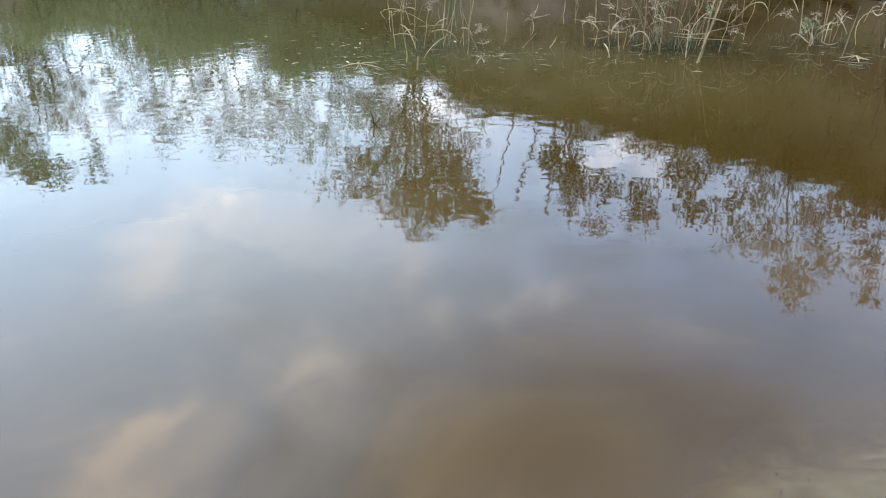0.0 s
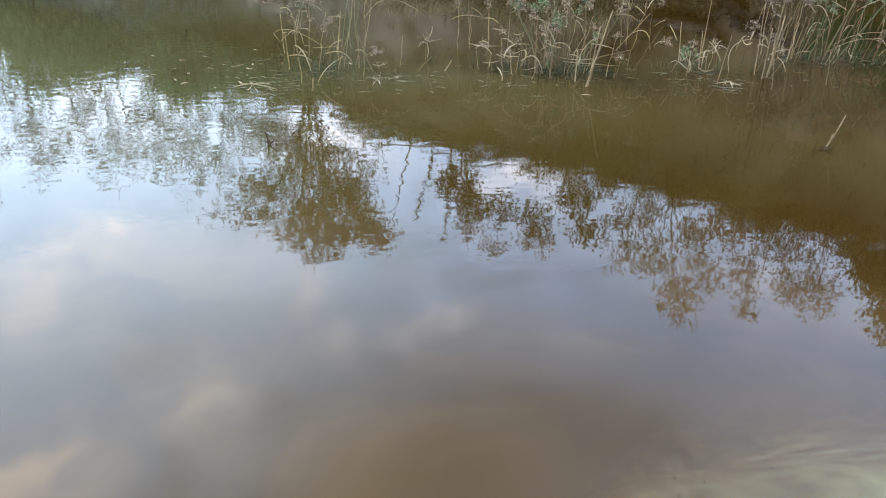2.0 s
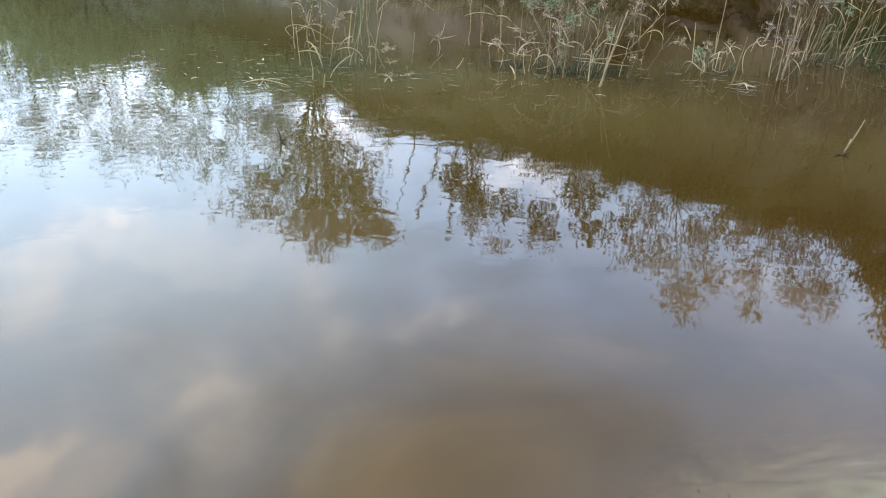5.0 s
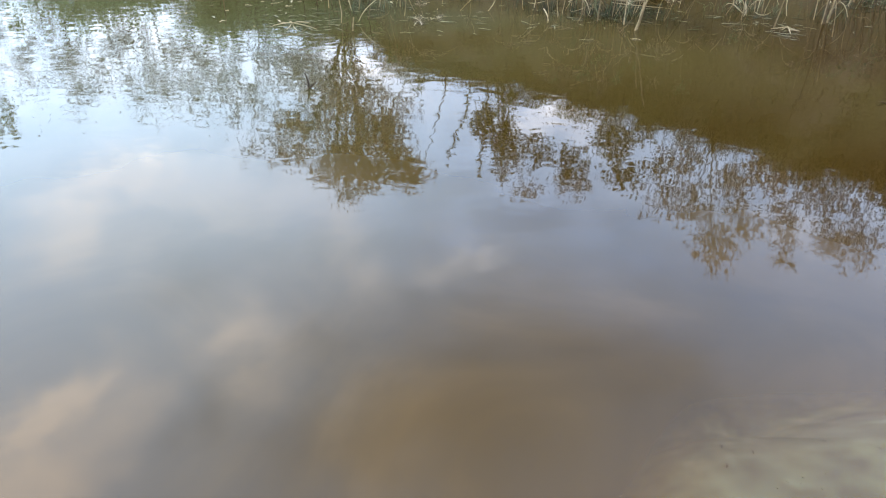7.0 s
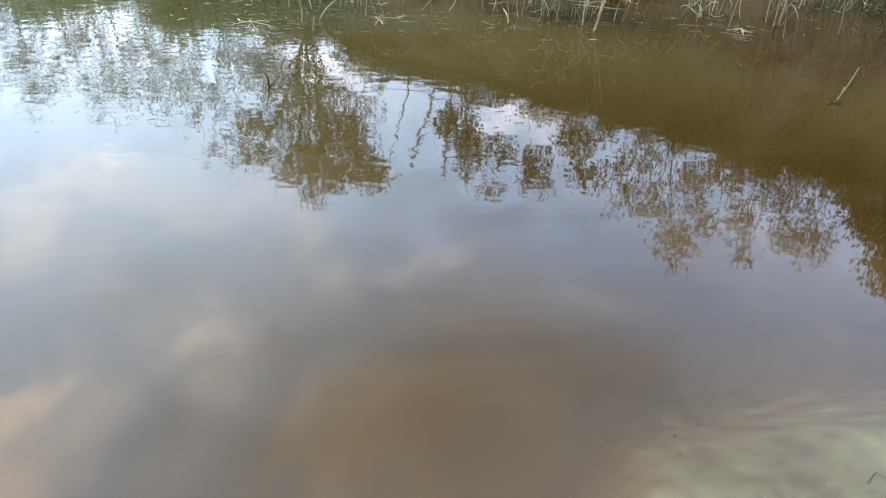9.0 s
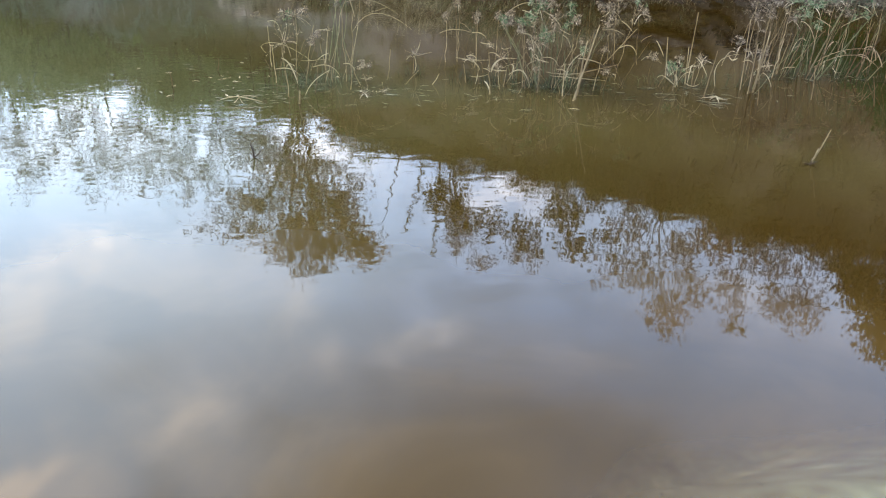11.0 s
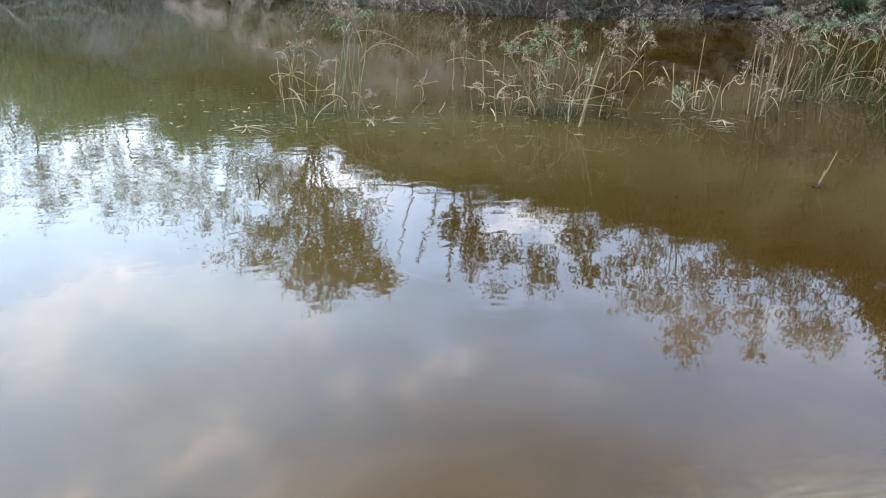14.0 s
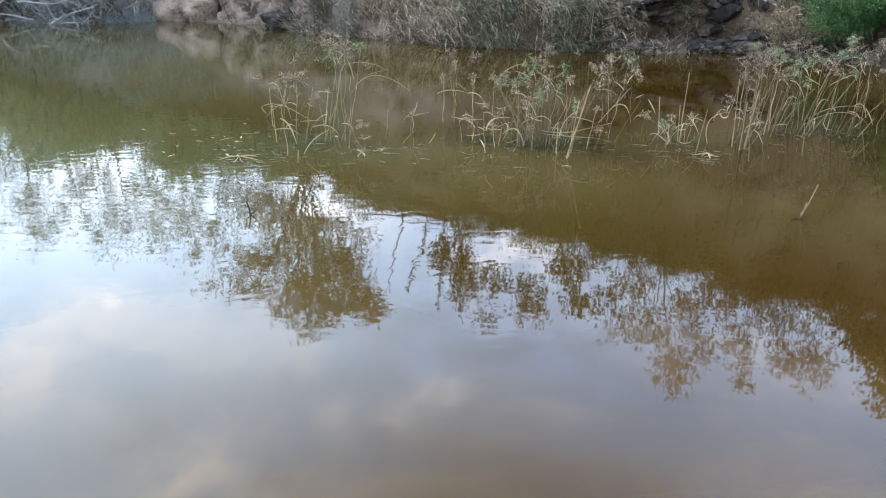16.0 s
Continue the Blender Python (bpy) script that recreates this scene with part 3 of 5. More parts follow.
tree("tree", -14.0, 26.0, 4.6, 5, 5600, M_LEAF_PALE, PALE, 41, 2, 0.7, 0.085, 0.25, thick=0.6, puffs=18)
tree("tree", -11.6, 26.0, 4.6, 5, 5600, M_LEAF_PALE, PALE, 42, 2, 0.7, 0.085, 0.25, thick=0.6, puffs=18)
tree("tree", -9.4, 25.5, 4.2, 4.0, 4200, M_LEAF_PALE, PALE, 43, 2, 0.7, 0.085, 0.25, thick=0.6, puffs=18)


def lobed_tree(x, y, lobes, label, seed, thick=0.026, leaf=0.13, category="tree"):
    """A tree whose limbs reach from its foot into loose lobes of leaf sprays. lobes: x, height over the pond, half width, half height, leaves, sprays."""
    random.seed(seed)
    z0 = terrain(x, y) - 0.1
    base = thing("tree", x, y, z0, label, category, "trees of the far bank")
    wood, crowns = Buf(), {}
    low = min(cz for _, cz, *_ in lobes) - z0
    lean = 0.4 * (sum(lobe[0] for lobe in lobes) / len(lobes) - x)
    fork = Vector((lean, 0, max(0.4, low * 0.55)))
    wood.tube([(0, 0, 0), fork * 0.5 + Vector((rnd(-0.1, 0.1), 0, 0)), fork], [thick, thick * 0.9, thick * 0.75], 6)
    for cx, cz, rx, rz, mat, sprays in lobes:
        mid = Vector((cx - x, rnd(-0.4, 0.4), cz - z0))
        foot = fork * rnd(0.55, 1.0)
        knee = foot.lerp(mid, 0.5) + Vector((-0.15 * (mid.x - foot.x), rnd(-0.2, 0.2), 0.12 * (mid.z - foot.z)))
        path = [foot * (1 - t) ** 2 + knee * 2 * t * (1 - t) + mid * t * t for t in [q / 7 for q in range(8)]]
        path = [p + (rand_dir() * 0.06 if 0 < q < 7 else Vector()) for q, p in enumerate(path)]
        wood.tube(path, [thick * (0.6 - 0.06 * q) for q in range(8)], 5)
        crown = crowns.setdefault(mat.name, (Buf(), mat))[0]
        for _ in range(int(sprays * (1.75 if mat is M_LEAF_TAUPE else 1.3 if mat is M_LEAF_OLIVE else 1.0))):
            d = rand_dir()
            r = rnd(0.05, 1.0) ** 0.5 * rnd(0.85, 1.15)
            tip = mid + Vector((d.x * rx, d.y * (rx + rz) * 0.5, d.z * rz)) * r
            start = path[random.choice((4, 5, 6, 7))]
            if random.random() < 0.4:
                elbow = start.lerp(tip, 0.5) + rand_dir() * 0.12 * (tip - start).length
                wood.tube([start, elbow, tip], [thick * 0.2, thick * 0.14, thick * 0.06], 3)
            droop = (rand_dir() + Vector((0, 0, -0.2))).normalized()
            for _ in range(random.choice((5, 8, 12, 16))):
                p = tip + rand_dir(0.8) * abs(random.gauss(0, 0.15))
                ld = (rand_dir() + droop * 0.7).normalized()
                side = ld.orthogonal().normalized()
                turn = rnd(0, 3.14)
                side = (side * math.cos(turn) + ld.cross(side) * math.sin(turn)).normalized()
                size = leaf * rnd(0.5, 1.3) * (0.78 if mat in (M_LEAF_PALE, M_LEAF_TAUPE) else 1.0)
                crown.leaf(p, ld, side, size, size * 0.24)
    part("trunk", wood, M_BARK, base)
    for buf, mat in crowns.values():
        part("crown", buf, mat, base)
    return base


def shoot_tree(x, y, shoots, label, seed):
    """A sapling of a few long leafy shoots. shoots: foot offset, lean, height over the ground, bow."""
    random.seed(seed)
    base = thing("sapling", x, y, terrain(x, y) - 0.1, label, "tree", "trees of the far bank")
    for fx, lean, tall, bow, leaves in shoots:
        pts = [Vector((fx + lean * t + bow * math.sin(math.pi * t), 0.05 * math.sin(4 * t), tall * t)) for t in [q / 9 for q in range(10)]]
        pts = [p + Vector((random.gauss(0, 0.025), 0, 0)) for p in pts]
        b = Buf()
        b.tube(pts, [0.028 - 0.0024 * q for q in range(10)], 5)
        limb = part("shoot", b, M_BARK, base)
        foliage = Buf()
        for _ in range(leaves):
            t = rnd(0.25, 1.0) * 9
            q = min(8, int(t))
            p = pts[q].lerp(pts[q + 1], t - q)
            d = (rand_dir() + Vector((0, 0, 0.5))).normalized()
            size = rnd(0.08, 0.2)
            foliage.leaf(p, d, d.orthogonal().normalized(), size, size * 0.22)
        if leaves:
            part("leaves", foliage, M_LEAF_OLIVE, limb)
    return base


BR, PL, OL, TP = M_LEAF_BROWN, M_LEAF_PALE, M_LEAF_OLIVE, M_LEAF_TAUPE
lobed_tree(-21.0, 26.0, [(-21.3, 8.6, 1.5, 1.1, OL, 220), (-19.9, 9.7, 1.0, 0.7, OL, 90), (-20.9, 9.6, 1.2, 0.6, OL, 90), (-19.7, 4.6, 1.2, 0.8, OL, 170), (-18.9, 6.0, 0.8, 1.0, OL, 90), (-18.2, 5.0, 0.8, 0.7, PL, 60), (-18.6, 7.4, 0.8, 0.6, TP, 50), (-22.5, 7.4, 1.4, 1.0, PL, 60), (-20.7, 5.3, 1.5, 1.0, OL, 110), (-19.2, 5.2, 0.9, 0.9, PL, 70), (-20.4, 7.0, 1.5, 1.1, PL, 110)], "half-bare olive-leaved tree on the far bank", 38)
lobed_tree(-18.1, 26.0, [(-18.1, 9.4, 0.5, 0.8, OL, 30), (-17.7, 7.5, 0.7, 0.7, PL, 22)], PALE, 55)
lobed_tree(-7.4, 24.2, [(-6.9, 8.8, 1.1, 1.1, PL, 60), (-7.5, 7.3, 1.0, 0.9, PL, 75), (-6.4, 6.7, 1.0, 0.7, PL, 70), (-8.3, 9.6, 0.6, 0.5, PL, 14), (-8.6, 6.8, 0.8, 0.8, PL, 50), (-5.7, 6.9, 0.9, 0.7, PL, 80), (-7.0, 6.0, 0.9, 0.5, PL, 80), (-6.0, 6.1, 1.0, 0.6, TP, 75), (-5.2, 6.2, 0.8, 0.5, PL, 60)], PALE, 44)
lobed_tree(-4.3, 23.5, [(-3.75, 8.7, 1.55, 1.5, BR, 350), (-6.5, 9.3, 0.8, 0.5, BR, 34), (-6.3, 7.8, 0.8, 0.5, BR, 40), (-4.6, 10.8, 0.7, 0.35, TP, 26), (-2.3, 10.0, 0.7, 0.5, BR, 60), (-7.1, 8.8, 0.7, 0.7, PL, 24), (-5.0, 9.4, 1.1, 0.9, BR, 110), (-2.7, 9.4, 0.85, 0.85, BR, 140), (-3.9, 10.0, 1.1, 0.65, BR, 120), (-4.3, 7.1, 0.9, 0.8, BR, 90), (-3.0, 8.1, 0.8, 0.8, BR, 70),
                        (-2.5, 7.4, 0.8, 0.8, PL, 40), (-5.9, 8.6, 1.1, 1.0, TP, 80), (-5.1, 10.1, 1.0, 0.5, TP, 30), (-5.2, 7.6, 0.9, 0.8, TP, 60), (-5.0, 6.6, 0.9, 0.5, TP, 50), (-3.6, 6.7, 0.8, 0.5, TP, 45)], "broad brown-leaved tree on the crest of the far bank", 45, 0.055)
shoot_tree(-0.25, 21.5, [(0.05, -0.8, 2.95, 0.1, 90), (-0.75, -0.85, 3.4, 0.1, 14), (0.4, -0.15, 3.5, 0.08, 130), (0.9, 0.15, 4.1, -0.05, 60), (0.65, 0.1, 2.6, 0.1, 60)], "leafy sapling with long upright shoots on the far bank", 46)
lobed_tree(0.5, 21.5, [(0.1, 7.0, 0.5, 0.7, OL, 55), (0.7, 7.5, 0.5, 1.0, OL, 75), (1.6, 8.0, 0.7, 0.6, OL, 50), (1.5, 9.3, 0.5, 0.45, TP, 22), (0.9, 8.4, 0.6, 0.6, TP, 30)], OLIVE, 47)
lobed_tree(3.7, 21.5, [(2.75, 8.15, 0.7, 0.7, OL, 55), (4.1, 7.6, 0.75, 0.75, OL, 85), (4.5, 8.7, 0.7, 0.5, OL, 45), (3.0, 9.1, 0.7, 0.45, TP, 28), (4.9, 7.2, 0.6, 0.6, OL, 40)], OLIVE, 48)
TAUPE = "sparse taupe-leaved tree on the crest of the far bank"
lobed_tree(6.4, 19.5, [(5.5, 7.1, 0.8, 0.5, TP, 50), (6.0, 8.3, 0.9, 0.8, TP, 75), (7.0, 10.0, 0.7, 0.8, TP, 55), (7.5, 8.9, 0.65, 0.9, TP, 55), (5.2, 8.5, 0.65, 0.7, PL, 40), (7.2, 7.8, 0.65, 0.55, TP, 50), (6.6, 9.1, 0.6, 0.5, PL, 25), (5.0, 7.4, 0.5, 0.5, OL, 25)], TAUPE, 49)
lobed_tree(9.3, 19.5, [(8.0, 7.3, 1.0, 0.6, BR, 95), (9.1, 9.5, 0.5, 0.9, TP, 40), (9.7, 8.0, 1.0, 0.7, TP, 75), (10.2, 9.3, 0.65, 0.75, TP, 50), (8.6, 8.6, 0.6, 0.6, PL, 30), (9.4, 10.4, 0.4, 0.4, OL, 8), (9.0, 7.4, 0.7, 0.5, OL, 50)], TAUPE, 50)
lobed_tree(11.0, 19.5, [(11.3, 10.0, 0.6, 0.95, TP, 60), (11.0, 7.5, 0.7, 0.55, PL, 40), (10.5, 7.1, 0.9, 0.45, BR, 45), (11.2, 8.6, 0.6, 0.6, PL, 30)], TAUPE, 53)
lobed_tree(11.6, 17.0, [(12.2, 8.8, 1.0, 1.0, OL, 320), (11.2, 7.7, 0.7, 0.7, OL, 190), (13.2, 9.3, 1.1, 1.2, OL, 300), (10.6, 7.1, 0.5, 0.4, OL, 50)], "dense olive-leaved tree at the water's far corner", 51, 0.06)
for k, (sx, du, hh, ww) in enumerate([(-10.4, 0.5, 1.3, 2.4), (-8.6, 0.6, 1.2, 2.2), (-7.5, 0.3, 1.0, 1.6)]):
    bush = tree("bare_shrub", sx, far_shore(sx) + du, hh, ww, 0, M_LEAF_FAR, "leafless grey shrub of fine twigs at the pond's shaded corner", 75 + k, 6, category="shrub")
    bush.children[0].data.materials[0] = M_DEADWOOD
# low green growth behind the left part of the bank
for k, (sx, du, hh, ww) in enumerate([(-17, 3, 2.1, 5.5), (-14, 2.4, 2.1, 5), (-11.6, 1.4, 2.1, 4.2), (-9.4, 1.8, 2.2, 4.2), (-7.6, 3.6, 2.2, 4.2), (-12, 4.5, 1.6, 5), (-5.0, 4.2, 1.6, 3.6)]):
    tree("shrub", sx, far_shore(sx) + du, hh, ww, 9000, M_LEAF_FAR, "green leafy shrub at the foot of the far bank", 60 + k, 4, 0.7, 0.1, 0.0, "shrub")
GREEN = "bright green feathery shrub on the near end of the bank"
tree("shrub", 7.05, 13.0, 1.15, 1.9, 30000, M_LEAF_GREEN, GREEN, 70, 5, 0.4, 0.034, 0.0, "shrub")
tree("shrub", 8.0, 12.1, 1.2, 2.2, 30000, M_LEAF_GREEN, GREEN, 71, 5, 0.4, 0.034, 0.0, "shrub")
tree("shrub", 6.15, 13.35, 0.75, 1.0, 5000, M_LEAF_TAN, "low olive-tan bush at the foot of the dark ledges", 72, 6, 0.35, 0.035, 0.0, "shrub")
random.seed(80)
for k in range(22):
    sx = -9 + 1.08 * k
    tree("shrub", sx, far_shore(sx) + rnd(5.5, 7.5), rnd(0.4, 0.85), rnd(1.2, 2.2), 1900, M_LEAF_OLIVE, "low olive shrub along the crest of the far bank", 81 + k, 4, 0.5, 0.06, 0.0, "shrub")


def grass(name, label, material, spots, seed, tuft=14, spread_t=0.06, wide=0.006):
    """Drooping blades in tufts over strips of the bank. spots: x range, range behind the shore, tufts, length, overhang."""
    random.seed(seed)
    b = Buf()
    for x0, x1, u0, u1, count, ln, out in spots:
        for _ in range(count):
            cx, cu, cl = rnd(x0, x1), u0 + (u1 - u0) * rnd(0, 1) ** 1.2, ln * rnd(0.6, 1.3)
            for _ in range(tuft):
                x, u = cx + random.gauss(0, spread_t), cu + random.gauss(0, spread_t)
                y = far_shore(x) + u
                a, l = rnd(0, 6.28), cl * rnd(0.4, 1.2)
                ox, oy, z = math.cos(a) * l * 0.5, math.sin(a) * l * 0.45 - out * l, terrain(x, y) - 0.03
                h, drop = l * rnd(0.4, 1.0), l * rnd(0.1, 1.0)
                kink = rnd(-0.08, 0.08) * l
                pts = [(x + ox * t + kink * math.sin(5 * t), y + oy * t, max(-0.08, z + h * t - drop * t * t)) for t in (0, 0.3, 0.6, 0.85, 1.0)]
                wd = wide * rnd(0.5, 1.3)
                b.blade(pts, [wd, wd, wd * 0.8, wd * 0.5, wd * 0.2], (-oy, ox, 0.2))
    tagged(part(name, b, material), label, "grass", kind="stuff")


M_GRASS_DARK = leafy("dead_grass_litter", [(0.0, (0.03, 0.026, 0.02)), (0.6, (0.115, 0.098, 0.075)), (1.0, (0.3, 0.265, 0.21))], 0.9, 0.1)
M_GRASS_TAN = leafy("tan_grass", [(0.0, (0.2, 0.165, 0.115)), (0.5, (0.42, 0.37, 0.27)), (1.0, (0.7, 0.65, 0.53))], 0.8, 0.2)
M_GRASS_GREEN = leafy("grey_green_grass", [(0.0, (0.05, 0.072, 0.045)), (0.5, (0.14, 0.175, 0.115)), (1.0, (0.34, 0.37, 0.28))], 0.8, 0.2)
M_GRASS_GREY = leafy("blue_grey_brush", [(0.0, (0.2, 0.26, 0.27)), (0.5, (0.42, 0.5, 0.53)), (1.0, (0.66, 0.74, 0.78))], 0.85, 0.35)
grass("bank_litter", "dark matted dead grass covering the foot of the far bank", M_GRASS_DARK,
      [(-1.8, 3.6, 0.02, 1.2, 600, 0.33, 0.4), (3.2, 7.5, 0.05, 1.8, 700, 0.26, 0.35), (4.0, 6.0, 0.0, 1.6, 320, 0.2, 0.35), (6.6, 9.5, 0.0, 2.0, 220, 0.35, 0.3), (-3.8, -2.3, 0.05, 1.0, 260, 0.4, 0.4), (-12.5, -7.4, 0.0, 1.5, 500, 0.45, 0.4)], 90)
grass("tan_tussocks", "dry tan tussock grass hanging over the far bank", M_GRASS_TAN,
      [(-1.7, 0.6, 0.15, 0.9, 80, 0.55, 0.4), (0.6, 3.0, 0.3, 1.0, 40, 0.5, 0.4), (3.1, 4.4, 0.0, 0.8, 80, 0.34, 0.35), (3.6, 7.5, 0.3, 1.8, 26, 0.28, 0.35), (3.3, 4.6, -0.02, 0.25, 30, 0.26, 0.5), (6.4, 9.5, 0.0, 1.6, 8, 0.4, 0.3), (-3.8, -2.4, 0.05, 0.8, 24, 0.55, 0.4), (-7.0, -3.8, 0.1, 0.5, 12, 0.4, 0.3)], 92, 26, 0.09, 0.0062)
grass("green_tussocks", "grey-green sedge grass growing on the far bank", M_GRASS_GREEN,
      [(0.2, 1.5, 0.1, 0.9, 45, 0.6, 0.4), (2.1, 2.95, 0.05, 0.9, 45, 0.58, 0.4), (-3.4, -1.5, 0.0, 0.8, 26, 0.5, 0.4), (4.0, 7.0, 0.6, 1.6, 25, 0.4, 0.3), (6.2, 9.5, 0.0, 1.8, 60, 0.45, 0.3)], 93, 24, 0.09, 0.0062)
grass("grey_brush", "blue-grey dry brush at the shaded corner of the pond", M_GRASS_GREY,
      [(-13.0, -7.2, -0.1, 0.9, 190, 0.6, 0.3), (-9.6, -7.1, -0.15, 1.2, 170, 0.5, 0.3), (-13.0, -6.5, 0.9, 2.6, 200, 0.7, 0.3), (-3.9, -1.7, 0.12, 0.55, 34, 0.4, 0.25)], 94, 24, 0.12, 0.005)
grass("hill_grass", "sparse dry grass on the slope of the far bank", M_GRASS, [(-12, 12, 1.3, 8.0, 1100, 0.7, 0.2), (-16, 16, 5.5, 8.5, 1500, 0.9, 0.1)], 91)

random.seed(95)
for k in range(26):
    sx = rnd(0.4, 3.8) if k < 16 else rnd(-2.2, 3.4)
    su = rnd(0.0, 0.5)
    stalk = thing("dry_stalk", sx, far_shore(sx) + su, terrain(sx, far_shore(sx) + su) - 0.02, "bare upright dry stalk at the foot of the far bank", "stalk", "dry stalks on the far bank")
    bb = Buf()
    hh, lx = rnd(0.35, 0.9), rnd(-0.12, 0.12)
    bb.tube([(0, 0, 0), (lx * 0.4, 0.02, hh * 0.5), (lx, 0.03, hh)], [0.011, 0.009, 0.004], 5)
    part("culm", bb, M_STRAW, stalk)

# ---- sedges ----
def bend(base, lean, height, curve, n=6):
    """Points of a stem from below the water to its tip, bending over towards the lean."""
    pts = [Vector(base) + Vector((-lean[0] * 0.3, -lean[1] * 0.3, -0.3))]
    for i in range(n + 1):
        t = i / n
        k = t + curve * t * t
        pts.append(Vector(base) + Vector((lean[0] * k, lean[1] * k, height * (t - 0.35 * curve * t * t * t))))
    return pts


def stem(parent, x, y, height, lx=0.0, ly=0.0, r=0.005, curve=0.0, material=None):
    sway = height * random.gauss(0, 0.035)
    pts = bend((x, y, 0), (lx + sway, ly), height, curve)
    kink = [random.gauss(0, 0.012 if r < 0.005 else 0.002) * height for _ in pts]
    pts = [q + Vector((k * (0 < i < len(pts) - 1), 0, 0)) for i, (q, k) in enumerate(zip(pts, kink))]
    b = Buf()
    b.tube(pts, [r * (1.0 - 0.45 * i / (len(pts) - 1)) for i in range(len(pts))], 5)
    made = part("stem", b, material or M_STRAW, parent)
    return pts[-1], made


def arc_blade(parent, a, b, c, width):
    """A dead blade that arches through three points."""
    a, b, c = Vector(a), Vector(b), Vector(c)
    mid = b * 2 - (a + c) / 2
    pts = [a * (1 - t) ** 2 + mid * 2 * t * (1 - t) + c * t * t for t in [i / 7 for i in range(8)]]
    buf = Buf()
    buf.blade(pts, [width * q for q in (0.6, 0.85, 1.0, 1.0, 0.95, 0.8, 0.55, 0.15)], (0.2, -0.5, 1.0) if abs(c.x - a.x) > abs(c.z - a.z) else (1.0, -0.3, 0.1))
    part("leaf_blade", buf, M_BLADE, parent)


def flower_head(parent, p, size, material, bracts=9, spikes=200):
    """An umbel: stiff pale bracts that spread and droop, thin rays, and star-like tufts of spikelets at their tips."""
    p, size = Vector(p), size * 1.2
    b = Buf()
    for k in range(max(3, bracts - 3)):
        a = 2 * math.pi * k / max(3, bracts - 3) + rnd(-0.6, 0.6)
        ln, rise, fall = size * rnd(0.35, 1.15), rnd(-0.2, 0.6), rnd(0.1, 0.7)
        pts = [p + Vector((math.cos(a) * ln * t, math.sin(a) * ln * t, ln * (rise * t - fall * t * t))) for t in (0, 0.35, 0.7, 1.0)]
        wd = rnd(0.7, 1.5)
        b.blade(pts, [0.002 * wd, 0.0034 * wd, 0.0028 * wd, 0.0008], (-math.sin(a), math.cos(a), 0.1))
    rays = bracts + 5
    for k in range(rays):
        d = (rand_dir() + Vector((0, 0, 0.55))).normalized()
        tip = p + d * size * rnd(0.2, 0.8)
        b.tube([p, tip], [0.0016, 0.001], 3)
        for _ in range(max(2, spikes // rays)):
            s = (rand_dir() + d * 0.5).normalized()
            b.leaf(tip + s * 0.004 + rand_dir() * size * rnd(0.0, 0.1), s, s.orthogonal().normalized(), size * rnd(0.06, 0.2) + 0.006, 0.0034)
    part("flower_head", b, material, parent, "", False)


def headed(parent, x, y, z, size, material, bracts=9, stem_material=None):
    """A straight stem that carries its umbel as a piece of its own."""
    _, made = stem(parent, x, y, z, 0.0, 0.0, 0.0042, 0.0, stem_material)
    flower_head(made, (x, y, z), size, material, bracts)


def clump(x, y, label, seed, filler, spread_x, spread_y, tall, lean, green, dead):
    """One sedge plant: loose thin stems round its foot and some dead drooping blades."""
    random.seed(seed)
    base = thing("sedge_clump", x, y, 0.0, label, "sedge", "sedges standing in the pond")
    for _ in range(filler):
        dx, dy = random.gauss(0, 0.5) * spread_x, random.gauss(0, 0.5) * spread_y
        g = random.random() < green
        h = tall * rnd(0.3, 1.2)
        tip, made = stem(base, dx, dy, h, lean * h * rnd(0.2, 1.1) + random.gauss(0, 0.24) * h, rnd(-0.1, 0.1), rnd(0.002, 0.0036), abs(random.gauss(0, 0.15)), M_GREEN_STEM if g else M_STRAW)
        if random.random() < 0.25:
            flower_head(made, tip, rnd(0.04, 0.09), M_HEAD_GREEN if g else M_HEAD, random.choice((5, 7, 9)), 90)
    # dark shoots added to imitate the shaded, mirrored water at the clump's foot
    foot = Buf()
    for _ in range(filler * 5 + 14):
        dx, dy = random.gauss(0, 0.4) * spread_x, random.gauss(0, 0.35) * spread_y
        h = rnd(0.02, 0.15) * rnd(0.4, 1.0)
        foot.tube([(dx, dy, -0.1), (dx + lean * h * 0.4, dy, h * 0.5), (dx + lean * h + random.gauss(0, 0.03), dy + random.gauss(0, 0.02), h)], [0.0035, 0.003, 0.0012], 3)
    tagged(part("foot_tuft", foot, M_SHADE_SHOOT, base), "short dark tuft added at the waterline as foot shade", kind="stuff")
    for _ in range(dead):
        dx, dy, a = random.gauss(0, 0.5) * spread_x, random.gauss(0, 0.5) * spread_y, rnd(0, 6.28)
        ln, z = rnd(0.1, 0.25), rnd(0.05, 0.3)
        arc_blade(base, (dx, dy, z), (dx + math.cos(a) * ln * 0.6, dy + math.sin(a) * ln * 0.6, z + rnd(-0.03, 0.03)),
                  (dx + math.cos(a) * ln, dy + math.sin(a) * ln, max(0.01, z - rnd(-0.04, 0.14))), rnd(0.003, 0.006))
    return base


DRY = "clump of dry straw-coloured sedge standing in shallow water"
MIXED = "clump of half-dried sedge with green stems and brown umbels"
a = clump(-1.12, 7.01, MIXED, 101, 12, 0.55, 0.4, 0.3, 0.0, 0.35, 6)
stem(a, -0.13, -0.60, 0.45, -0.01, -0.00, 0.0044)
stem(a, 0.00, -0.83, 0.11, 0.01, 0.00, 0.0088)
stem(a, -0.05, -0.15, 0.52, 0.04, 0.01, 0.0044)
stem(a, 0.08, -0.45, 0.38, 0.02, 0.00, 0.0044)
